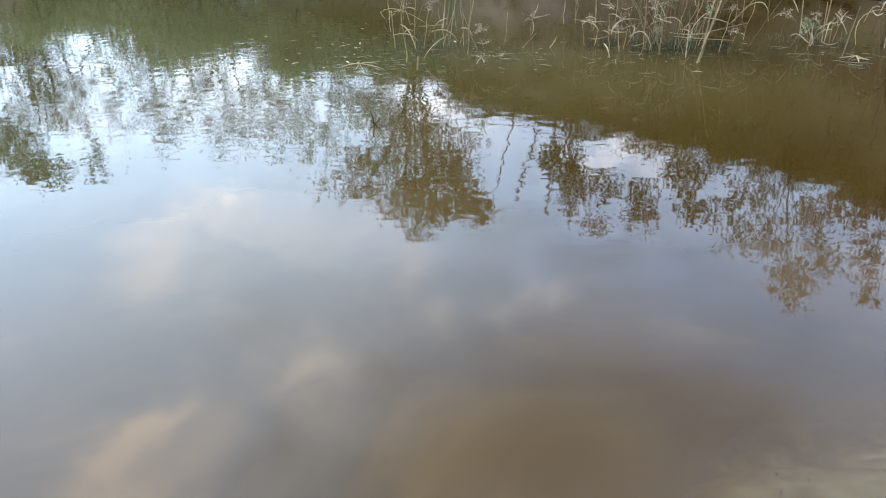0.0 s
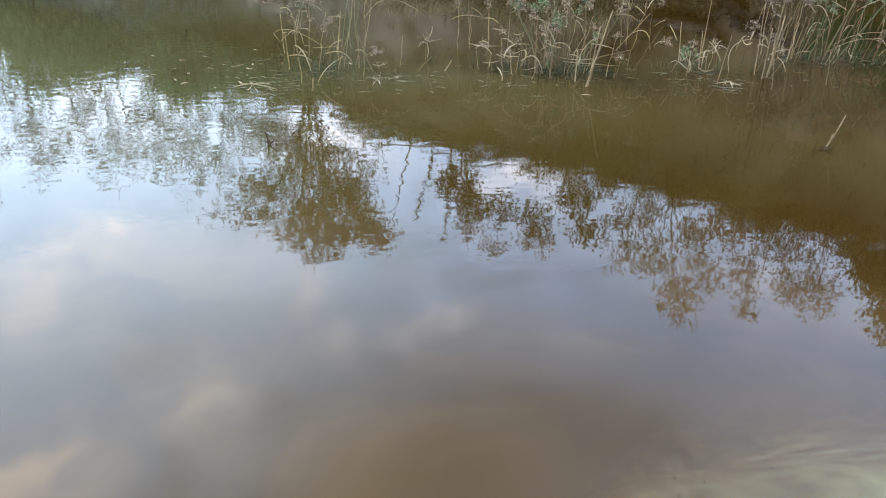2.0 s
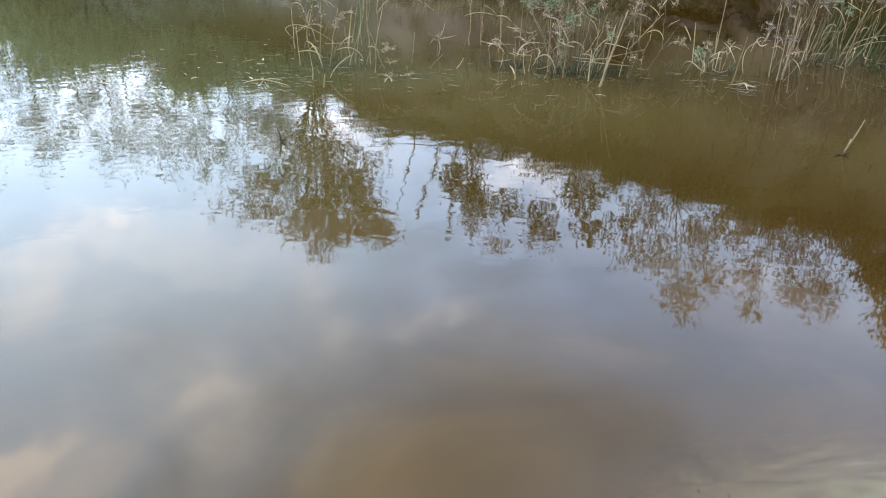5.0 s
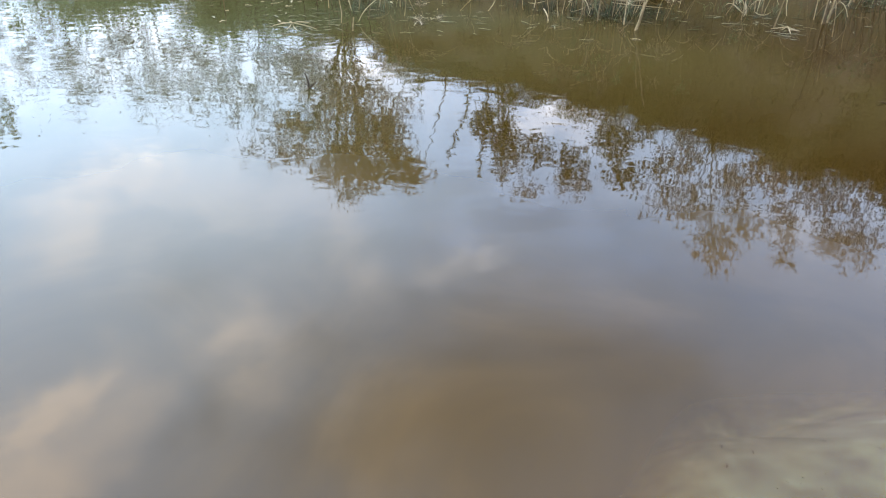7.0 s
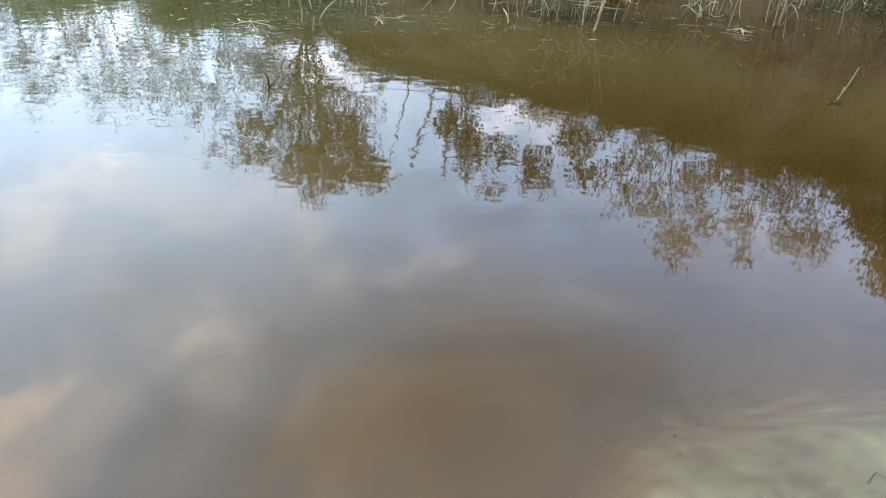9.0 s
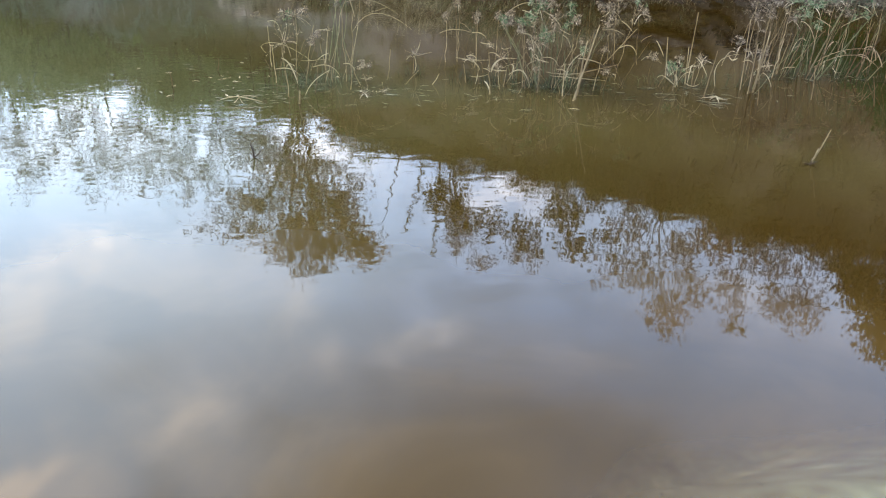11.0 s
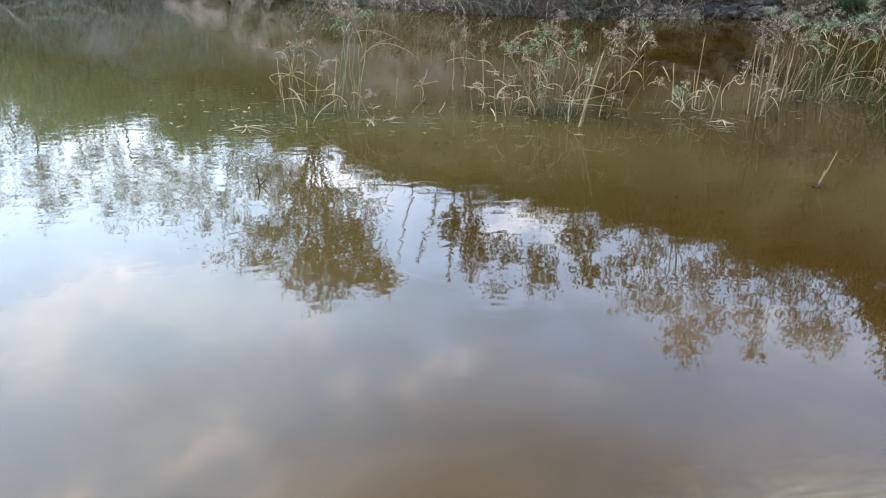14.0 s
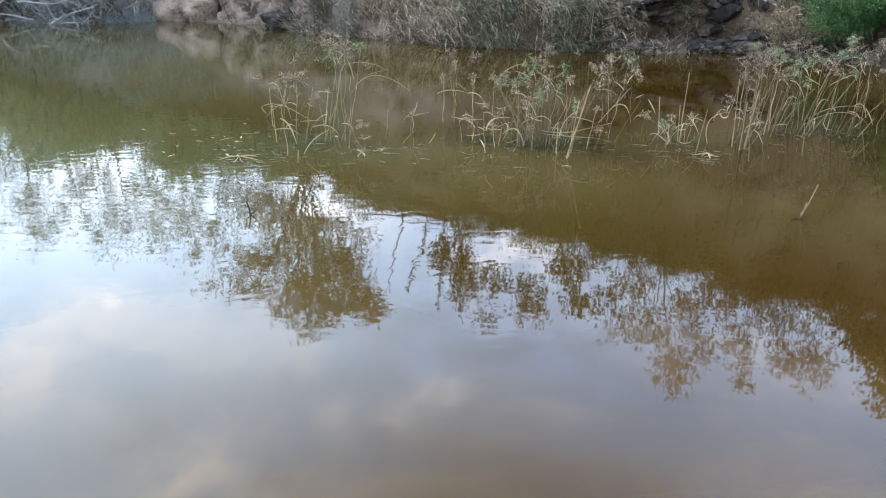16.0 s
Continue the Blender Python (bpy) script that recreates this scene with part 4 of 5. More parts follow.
stem(a, 0.01, 0.72, 0.32, 0.04, 0.01, 0.0088)
stem(a, 0.18, -0.07, 0.35, 0.00, 0.00, 0.0044)
stem(a, 0.09, 0.83, 0.55, 0.08, 0.01, 0.0055, 0.0, M_GREEN_STEM)
stem(a, 0.03, 0.88, 0.56, 0.08, 0.01, 0.0055, 0.0, M_GREEN_STEM)
stem(a, 0.31, -0.03, 0.65, 0.03, 0.00, 0.0044)
stem(a, 0.37, -0.33, 0.65, 0.04, 0.01, 0.0044)
stem(a, 0.44, -0.16, 0.32, -0.10, -0.01, 0.0044)
stem(a, -0.50, 0.56, 0.39, -0.01, -0.00, 0.0044)
stem(a, -0.33, -0.11, 0.35, -0.00, -0.00, 0.0044)
stem(a, -0.83, 1.04, 0.51, 0.01, 0.00, 0.0044)
stem(a, 0.68, 0.11, 0.27, 0.03, 0.00, 0.0044)
stem(a, -0.24, 0.16, 0.35, 0.14, 0.03, 0.0033)
stem(a, -0.13, 0.36, 0.23, 0.10, 0.02, 0.0044)
stem(a, 0.18, 0.48, 0.30, 0.03, 0.00, 0.0044, 0.0, M_GREEN_STEM)
stem(a, -0.45, -0.02, 0.10, 0.00, 0.00, 0.0044)
arc_blade(a, (-0.13, -0.80, 0.37), (-0.06, -0.79, 0.31), (-0.01, -0.78, 0.15), 0.0073)
arc_blade(a, (0.01, -0.59, 0.01), (0.09, -0.57, 0.13), (0.23, -0.55, 0.22), 0.0053)
arc_blade(a, (0.34, 0.32, 0.39), (0.57, 0.34, 0.56), (0.91, 0.37, 0.40), 0.0032)
arc_blade(a, (0.27, 0.45, 0.64), (0.52, 0.48, 0.65), (0.78, 0.50, 0.51), 0.0026)
arc_blade(a, (0.48, 0.47, 0.54), (0.59, 0.48, 0.57), (0.69, 0.48, 0.60), 0.0026)
arc_blade(a, (0.30, 0.48, 0.67), (0.33, 0.48, 0.58), (0.35, 0.48, 0.49), 0.0032)
arc_blade(a, (-0.43, -0.15, 0.34), (-0.26, -0.11, 0.35), (0.00, -0.06, 0.19), 0.0026)
arc_blade(a, (-0.44, -0.11, 0.33), (-0.43, -0.10, 0.30), (-0.40, -0.09, 0.26), 0.0026)
arc_blade(a, (-0.07, -0.24, 0.23), (0.03, -0.22, 0.23), (0.18, -0.20, 0.24), 0.0021)
arc_blade(a, (0.02, 0.11, 0.43), (0.09, 0.12, 0.44), (0.18, 0.13, 0.42), 0.0037)
arc_blade(a, (-0.22, -0.10, 0.48), (-0.24, -0.10, 0.41), (-0.26, -0.11, 0.35), 0.0021)
arc_blade(a, (-0.34, -0.22, 0.56), (-0.28, -0.20, 0.56), (-0.24, -0.20, 0.49), 0.0037)
headed(a, -0.16, 0.01, 0.57, 0.170, M_HEAD, 11)
flower_head(a, (-0.17, -0.42, 0.42), 0.160, M_HEAD, 9, 18)
headed(a, 0.14, 0.75, 0.70, 0.130, M_HEAD_GREEN, 9, M_GREEN_STEM)
headed(a, 0.10, 0.78, 0.74, 0.190, M_HEAD, 11, M_GREEN_STEM)
headed(a, 0.22, 0.74, 0.70, 0.150, M_HEAD, 9, M_GREEN_STEM)
flower_head(a, (0.06, -0.11, 0.42), 0.070, M_HEAD, 6)
flower_head(a, (-0.69, 0.90, 0.43), 0.050, M_HEAD, 6)
flower_head(a, (0.46, -0.00, 0.13), 0.070, M_HEAD, 6)
flower_head(a, (0.05, 0.72, 0.33), 0.050, M_HEAD, 9, 18)
flower_head(a, (0.46, 0.61, 0.62), 0.060, M_HEAD, 6)
flower_head(a, (0.48, -0.10, 0.16), 0.090, M_HEAD, 7, 60)
flower_head(a, (0.50, -0.16, 0.05), 0.080, M_HEAD, 7, 40)
flower_head(a, (0.02, 0.80, 0.78), 0.200, M_HEAD, 11, 160)
flower_head(a, (0.12, 0.70, 0.66), 0.150, M_HEAD_GREEN, 9, 90)
flower_head(a, (0.52, -0.55, 0.02), 0.090, M_HEAD, 9, 12)
flower_head(a, (0.68, -0.46, 0.02), 0.070, M_HEAD, 7, 12)
m = clump(-0.21, 7.31, DRY, 102, 0, 0.15, 0.1, 0.2, 0.05, 0.1, 0)
stem(m, 0.00, 0.00, 0.19, 0.01, 0.00, 0.0055)
stem(m, -0.06, -0.42, 0.13, 0.12, 0.01, 0.0033)
arc_blade(m, (0.00, -0.00, 0.17), (0.09, -0.00, 0.19), (0.18, 0.00, 0.21), 0.0037)
arc_blade(m, (0.00, -0.00, 0.16), (0.05, 0.00, 0.24), (0.07, 0.00, 0.32), 0.0032)
arc_blade(m, (0.00, 0.00, 0.16), (-0.04, 0.00, 0.16), (-0.07, -0.00, 0.11), 0.0032)
arc_blade(m, (0.01, 0.00, 0.18), (0.03, 0.00, 0.09), (0.01, -0.00, 0.01), 0.0037)
arc_blade(m, (-0.01, 0.00, 0.16), (-0.03, 0.00, 0.18), (-0.06, -0.00, 0.14), 0.0026)
flower_head(m, (0.01, 0.00, 0.19), 0.090, M_HEAD, 9, 18)
e = clump(0.49, 6.99, DRY, 103, 10, 0.4, 0.3, 0.28, 0.0, 0.1, 6)
stem(e, -0.08, -0.04, 0.17, -0.01, 0.00, 0.0055)
stem(e, -0.01, -0.45, 0.35, -0.01, 0.00, 0.0044)
stem(e, 0.19, 0.61, 0.29, -0.03, 0.00, 0.0033)
stem(e, 0.13, 0.88, 0.47, 0.03, -0.00, 0.0033)
stem(e, -0.26, 0.88, 0.52, -0.00, 0.00, 0.0033)
stem(e, -0.08, 0.61, 0.47, -0.00, 0.00, 0.0033)
stem(e, 0.19, 0.11, 0.24, -0.08, 0.01, 0.0033)
arc_blade(e, (-0.00, -0.44, 0.20), (0.03, -0.45, 0.28), (0.10, -0.45, 0.32), 0.0068)
arc_blade(e, (-0.03, -0.44, 0.36), (0.03, -0.45, 0.36), (0.09, -0.45, 0.30), 0.0037)
arc_blade(e, (-0.10, -0.44, 0.45), (-0.05, -0.45, 0.44), (0.02, -0.45, 0.44), 0.0042)
arc_blade(e, (-0.19, -0.04, 0.24), (-0.11, -0.04, 0.18), (-0.08, -0.05, 0.13), 0.0047)
arc_blade(e, (-0.09, -0.04, 0.13), (-0.10, -0.04, 0.05), (-0.12, -0.04, -0.03), 0.0042)
arc_blade(e, (-0.30, -0.04, 0.24), (-0.16, -0.04, 0.22), (-0.00, -0.05, 0.22), 0.0032)
arc_blade(e, (0.12, -0.04, 0.23), (0.20, -0.05, 0.24), (0.27, -0.05, 0.23), 0.0026)
arc_blade(e, (-0.45, 0.36, 0.38), (-0.31, 0.36, 0.42), (-0.13, 0.35, 0.39), 0.0032)
arc_blade(e, (-0.14, 0.36, 0.39), (-0.06, 0.35, 0.39), (0.00, 0.35, 0.34), 0.0058)
arc_blade(e, (-0.27, 0.36, 0.49), (-0.21, 0.36, 0.46), (-0.14, 0.35, 0.40), 0.0021)
arc_blade(e, (-0.07, -0.44, 0.23), (-0.03, -0.45, 0.22), (-0.01, -0.45, 0.20), 0.0047)
arc_blade(e, (0.17, -0.45, 0.27), (0.19, -0.45, 0.25), (0.18, -0.45, 0.21), 0.0063)
headed(e, -0.38, 0.88, 0.45, 0.060, M_HEAD, 9)
headed(e, -0.26, 0.88, 0.57, 0.060, M_HEAD, 9)
headed(e, -0.07, 0.74, 0.47, 0.070, M_HEAD, 9)
flower_head(e, (0.12, -0.11, 0.25), 0.100, M_HEAD, 9, 18)
flower_head(e, (-0.16, -0.04, 0.22), 0.090, M_HEAD, 9, 18)
flower_head(e, (-0.02, -0.45, 0.42), 0.050, M_HEAD, 9, 18)
b = clump(1.11, 6.88, MIXED, 104, 32, 0.6, 0.4, 0.36, 0.18, 0.25, 12)
stem(b, -0.31, -0.04, 0.47, -0.01, 0.00, 0.0055)
stem(b, -0.29, -0.13, 0.46, -0.03, 0.00, 0.0044)
stem(b, -0.29, -0.10, 0.28, 0.06, -0.01, 0.0044)
stem(b, -0.20, -0.25, 0.32, 0.01, -0.00, 0.0066)
stem(b, 0.08, -0.51, 0.64, 0.14, -0.03, 0.009)
stem(b, 0.10, -0.47, 0.50, 0.08, -0.01, 0.0077)
stem(b, 0.14, -0.34, 0.56, 0.09, -0.02, 0.0055)
stem(b, 0.01, -0.34, 0.27, 0.00, -0.00, 0.0066)
stem(b, 0.16, 0.56, 0.15, 0.21, -0.04, 0.0044)
stem(b, 0.33, 0.56, 0.10, 0.34, -0.07, 0.0055)
stem(b, 0.63, 0.08, 0.31, -0.16, 0.04, 0.0055)
stem(b, 0.64, 0.98, 0.37, 0.28, -0.06, 0.0055)
stem(b, 0.13, 0.99, 0.41, 0.28, -0.05, 0.0055)
stem(b, 0.18, 0.99, 0.36, 0.13, -0.02, 0.0055)
stem(b, 0.54, 1.27, 0.31, 0.12, -0.02, 0.0044)
stem(b, -0.04, 0.42, 0.40, 0.02, -0.00, 0.0044, 0.0, M_GREEN_STEM)
stem(b, -0.10, 0.47, 0.51, -0.02, 0.00, 0.0055, 0.0, M_GREEN_STEM)
stem(b, -0.16, 0.23, 0.52, -0.03, 0.00, 0.0055, 0.0, M_GREEN_STEM)
stem(b, 0.05, 0.59, 0.44, 0.02, -0.00, 0.0044)
stem(b, -0.04, 0.59, 0.52, -0.03, 0.00, 0.0044, 0.0, M_GREEN_STEM)
stem(b, 0.11, 0.22, 0.47, 0.12, -0.02, 0.0044)
stem(b, 0.07, 0.34, 0.41, 0.08, -0.01, 0.0044)
stem(b, 0.16, 0.22, 0.42, 0.17, -0.03, 0.0044)
stem(b, -0.22, 0.11, 0.44, 0.04, -0.00, 0.0055)
stem(b, -0.20, 0.11, 0.39, -0.05, 0.01, 0.0055)
stem(b, 0.84, 1.57, 0.43, -0.01, 0.00, 0.0033)
stem(b, 0.41, 0.71, 0.29, -0.24, 0.04, 0.0044)
arc_blade(b, (-0.45, 0.48, 0.56), (-0.30, 0.47, 0.66), (-0.16, 0.45, 0.66), 0.0037)
arc_blade(b, (-0.12, 0.24, 0.63), (-0.00, 0.22, 0.55), (0.05, 0.22, 0.46), 0.0047)
arc_blade(b, (0.04, 0.24, 0.47), (0.10, 0.23, 0.44), (0.15, 0.22, 0.42), 0.0032)
arc_blade(b, (-0.35, 0.01, 0.67), (-0.28, 0.01, 0.65), (-0.21, -0.00, 0.61), 0.0042)
arc_blade(b, (-0.34, -0.10, 0.49), (-0.28, -0.10, 0.48), (-0.25, -0.11, 0.45), 0.0063)
arc_blade(b, (-0.27, -0.10, 0.46), (-0.24, -0.11, 0.36), (-0.26, -0.10, 0.23), 0.0032)
arc_blade(b, (-0.23, 0.01, 0.41), (-0.16, 0.00, 0.31), (-0.13, -0.00, 0.21), 0.0042)
arc_blade(b, (-0.26, -0.10, 0.23), (-0.22, -0.10, 0.31), (-0.18, -0.11, 0.23), 0.0047)
arc_blade(b, (0.09, 0.02, 0.13), (0.16, 0.00, 0.26), (0.26, -0.01, 0.32), 0.0037)
arc_blade(b, (0.47, 0.36, 0.45), (0.58, 0.34, 0.45), (0.66, 0.32, 0.40), 0.0026)
arc_blade(b, (0.63, 0.36, 0.53), (0.69, 0.34, 0.49), (0.73, 0.33, 0.44), 0.0047)
arc_blade(b, (-0.54, 0.12, 0.09), (-0.44, 0.12, 0.16), (-0.31, 0.11, 0.19), 0.0021)
arc_blade(b, (0.03, 0.01, 0.46), (0.08, 0.00, 0.42), (0.11, -0.00, 0.34), 0.0026)
arc_blade(b, (0.92, 0.33, 0.41), (0.85, 0.35, 0.37), (0.83, 0.35, 0.33), 0.0026)
arc_blade(b, (-0.07, 0.14, 0.10), (0.09, 0.11, 0.09), (0.29, 0.08, 0.11), 0.0047)
arc_blade(b, (-0.05, 0.04, 0.09), (0.13, 0.01, 0.08), (0.45, -0.05, 0.07), 0.0042)
headed(b, -0.15, 0.35, 0.63, 0.150, M_HEAD_GREEN, 9, M_GREEN_STEM)
headed(b, -0.05, 0.35, 0.68, 0.090, M_HEAD, 9)
flower_head(b, (-0.34, -0.04, 0.49), 0.080, M_HEAD, 6)
flower_head(b, (-0.42, 0.35, 0.57), 0.060, M_HEAD, 6)
headed(b, 0.67, 0.99, 0.52, 0.170, M_HEAD, 9)
headed(b, 0.76, 1.13, 0.65, 0.090, M_HEAD, 9)
headed(b, 0.98, 0.99, 0.50, 0.120, M_HEAD, 9)
flower_head(b, (0.37, 0.99, 0.71), 0.050, M_HEAD, 9, 18)
headed(b, 0.24, 0.59, 0.48, 0.090, M_HEAD, 9)
flower_head(b, (-0.20, 0.11, 0.35), 0.120, M_HEAD, 6)
flower_head(b, (-0.11, 0.11, 0.42), 0.100, M_HEAD_GREEN, 6)
flower_head(b, (0.56, 0.99, 0.57), 0.080, M_HEAD, 6)
random.seed(151)
for _ in range(22):
    fx, out, tall = random.gauss(-0.1, 0.13), random.gauss(0.02, 0.16), rnd(0.3, 0.62)
    tip, made = stem(b, fx, rnd(-0.2, 0.3), tall, out + fx * 0.4, rnd(-0.06, 0.06), rnd(0.0026, 0.0048), abs(random.gauss(0, 0.05)), random.choice((M_STRAW, M_GREEN_STEM, M_GREEN_STEM)))
    if tall > 0.5:
        flower_head(made, tip, rnd(0.05, 0.1), random.choice((M_HEAD, M_HEAD_GREEN)), 7, 90)
c = clump(2.29, 7.09, DRY, 105, 10, 0.4, 0.3, 0.22, 0.05, 0.25, 6)
stem(c, -0.06, 0.19, 0.38, -0.04, 0.01, 0.0055)
stem(c, -0.08, -0.18, 0.20, -0.00, 0.00, 0.0066)
stem(c, 0.06, -0.05, 0.34, -0.02, 0.01, 0.0055)
stem(c, 0.29, 0.62, 0.55, 0.03, -0.01, 0.0066)
stem(c, 0.08, -0.18, 0.25, 0.01, -0.00, 0.0044)
stem(c, 0.07, -0.56, 0.41, 0.07, -0.02, 0.0066)
stem(c, -0.23, -0.18, 0.11, 0.05, -0.01, 0.0044)
stem(c, -0.04, -0.18, 0.24, -0.10, 0.03, 0.0044)
stem(c, -0.14, -0.33, 0.28, 0.06, -0.02, 0.0044)
arc_blade(c, (-0.24, 0.02, 0.38), (-0.20, 0.01, 0.32), (-0.16, -0.00, 0.24), 0.0042)
arc_blade(c, (0.07, -0.20, 0.28), (0.13, -0.22, 0.22), (0.19, -0.24, 0.11), 0.0037)
arc_blade(c, (-0.04, -0.20, 0.14), (0.02, -0.21, 0.19), (0.10, -0.24, 0.21), 0.0042)
arc_blade(c, (0.31, -0.15, 0.00), (0.31, -0.14, 0.22), (0.47, -0.21, 0.31), 0.0032)
arc_blade(c, (-0.18, -0.21, 0.10), (-0.13, -0.22, 0.06), (-0.09, -0.24, 0.03), 0.0053)
arc_blade(c, (-0.13, -0.33, 0.15), (-0.11, -0.33, 0.09), (-0.12, -0.33, 0.03), 0.0063)
arc_blade(c, (-0.24, -0.16, 0.08), (-0.19, -0.17, 0.10), (-0.11, -0.20, 0.05), 0.0037)
arc_blade(c, (0.03, -0.16, 0.03), (0.09, -0.18, 0.01), (0.15, -0.20, 0.04), 0.0042)
flower_head(c, (-0.10, -0.22, 0.16), 0.100, M_HEAD_GREEN, 6)
flower_head(c, (-0.01, 0.01, 0.21), 0.060, M_HEAD, 6)
d = clump(2.94, 6.97, DRY, 106, 5, 0.3, 0.3, 0.4, 0.25, 0.1, 1)
stem(d, -0.15, -0.15, 0.62, -0.06, 0.02, 0.0055)
stem(d, -0.10, -0.26, 0.69, -0.03, 0.01, 0.0099)
stem(d, -0.07, -0.24, 0.54, 0.01, -0.00, 0.0088)
stem(d, 0.00, -0.11, 0.61, 0.02, -0.01, 0.0066)
stem(d, 0.09, 0.07, 0.66, 0.02, -0.01, 0.0055)
stem(d, -0.13, -0.28, 0.44, 0.00, -0.00, 0.0055)
stem(d, 0.40, 0.47, 0.56, 0.04, -0.02, 0.0055)
stem(d, 0.46, 0.52, 0.41, 0.05, -0.02, 0.0044)
stem(d, 0.51, 0.55, 0.46, 0.07, -0.03, 0.0055)
stem(d, 0.54, 0.52, 0.38, 0.07, -0.03, 0.0044)
stem(d, 0.34, 0.35, 0.38, 0.04, -0.02, 0.0044)
arc_blade(d, (-0.30, -0.26, 0.36), (-0.35, -0.24, 0.35), (-0.39, -0.23, 0.23), 0.0026)
arc_blade(d, (-0.08, -0.22, 0.15), (-0.05, -0.23, 0.22), (0.06, -0.28, 0.26), 0.0037)
arc_blade(d, (-0.01, -0.24, 0.18), (0.04, -0.25, 0.14), (0.08, -0.27, 0.05), 0.0032)
arc_blade(d, (-0.15, -0.12, 0.34), (-0.11, -0.14, 0.34), (-0.08, -0.15, 0.27), 0.0037)
arc_blade(d, (-0.16, -0.12, 0.25), (-0.12, -0.14, 0.27), (-0.07, -0.16, 0.24), 0.0037)
flower_head(d, (-0.21, -0.13, 0.39), 0.120, M_HEAD_OLIVE, 6)
flower_head(d, (-0.10, -0.13, 0.33), 0.090, M_HEAD_OLIVE, 9, 18)
headed(d, 0.14, 0.51, 0.64, 0.120, M_HEAD_OLIVE, 9)
headed(d, 0.27, 0.52, 0.69, 0.120, M_HEAD_OLIVE, 9)
headed(d, 0.17, 0.24, 0.25, 0.080, M_HEAD_OLIVE, 9)
flower_head(d, (0.06, 0.14, 0.48), 0.060, M_HEAD_OLIVE, 9, 18)
headed(d, 0.11, 0.38, 0.53, 0.080, M_HEAD_OLIVE, 9)
headed(d, 0.31, 0.63, 0.55, 0.090, M_HEAD_OLIVE, 9)
f = clump(3.61, 7.44, MIXED, 107, 6, 0.55, 0.4, 0.6, 0.35, 0.45, 4)
stem(f, -0.09, 0.05, 0.49, 0.06, -0.03, 0.0055)
stem(f, -0.07, 0.00, 0.42, 0.06, -0.03, 0.0044, 0.0, M_GREEN_STEM)
stem(f, -0.04, -0.02, 0.43, 0.05, -0.03, 0.0055)
stem(f, -0.02, -0.07, 0.38, 0.07, -0.03, 0.0044, 0.0, M_GREEN_STEM)
stem(f, -0.01, -0.15, 0.45, 0.10, -0.05, 0.0055)
stem(f, 0.12, 0.08, 0.63, 0.18, -0.09, 0.0088, 0.0, M_GREEN_STEM)
stem(f, 0.08, -0.08, 0.41, 0.11, -0.05, 0.0055)
stem(f, 0.09, -0.13, 0.60, 0.18, -0.09, 0.0055, 0.0, M_GREEN_STEM)
stem(f, 0.02, 0.08, 0.50, -0.04, 0.02, 0.0044)
stem(f, -0.03, 0.13, 0.55, -0.03, 0.01, 0.0044, 0.0, M_GREEN_STEM)
stem(f, 0.12, 0.13, 0.60, -0.03, 0.02, 0.0044, 0.0, M_GREEN_STEM)
arc_blade(f, (0.07, 0.07, 0.55), (0.14, 0.04, 0.51), (0.21, 0.01, 0.47), 0.0037)
arc_blade(f, (-0.09, 0.07, 0.50), (0.00, 0.03, 0.47), (0.08, -0.01, 0.30), 0.0032)
arc_blade(f, (0.20, 0.13, 0.11), (0.40, 0.02, 0.25), (0.64, -0.10, 0.27), 0.0026)
arc_blade(f, (0.16, 0.14, 0.04), (0.45, -0.01, 0.21), (0.68, -0.14, 0.11), 0.0026)
headed(f, -0.14, 0.45, 0.71, 0.130, M_HEAD_OLIVE, 9)
headed(f, -0.11, 0.16, 0.50, 0.100, M_HEAD_OLIVE, 9)
headed(f, 0.07, 0.17, 0.62, 0.170, M_HEAD_GREEN, 9, M_GREEN_STEM)
headed(f, 0.19, 0.73, 0.74, 0.120, M_HEAD_OLIVE, 9)
headed(f, 0.37, 0.59, 0.74, 0.130, M_HEAD_OLIVE, 9)
flower_head(f, (0.15, 0.16, 0.44), 0.080, M_HEAD_GREEN, 6)
headed(f, -0.05, 0.44, 0.64, 0.120, M_HEAD_OLIVE, 9)
headed(f, -0.18, 0.44, 0.59, 0.090, M_HEAD_OLIVE, 9)
headed(f, 0.41, 0.44, 0.61, 0.100, M_HEAD_OLIVE, 9)
g = clump(4.11, 7.43, MIXED, 108, 8, 0.7, 0.5, 0.6, 0.35, 0.45, 5)
stem(g, -0.41, -0.17, 0.67, 0.32, -0.17, 0.0066, 0.0, M_GREEN_STEM)
stem(g, 0.01, 0.05, 0.37, 0.17, -0.09, 0.0088)
stem(g, 0.08, -0.17, 0.20, 0.10, -0.06, 0.0055, 0.0, M_GREEN_STEM)
stem(g, -0.09, -0.07, 0.54, 0.10, -0.05, 0.0055)
stem(g, -0.11, 0.00, 0.50, 0.09, -0.05, 0.0055, 0.0, M_GREEN_STEM)
stem(g, 0.06, -0.00, 0.57, 0.07, -0.04, 0.0055)
stem(g, -0.20, -0.07, 0.43, 0.09, -0.05, 0.0044, 0.0, M_GREEN_STEM)
arc_blade(g, (-0.16, 0.10, 0.45), (-0.08, 0.06, 0.52), (0.05, -0.01, 0.60), 0.0032)
arc_blade(g, (-0.05, 0.09, 0.66), (0.02, 0.05, 0.64), (0.07, 0.03, 0.59), 0.0037)
arc_blade(g, (0.16, 0.07, 0.56), (0.10, 0.10, 0.71), (0.16, 0.07, 0.83), 0.0026)
arc_blade(g, (0.21, 0.03, 0.24), (0.26, 0.01, 0.16), (0.29, -0.01, 0.08), 0.0042)
headed(g, 0.11, 0.46, 0.67, 0.180, M_HEAD_GREEN, 9, M_GREEN_STEM)
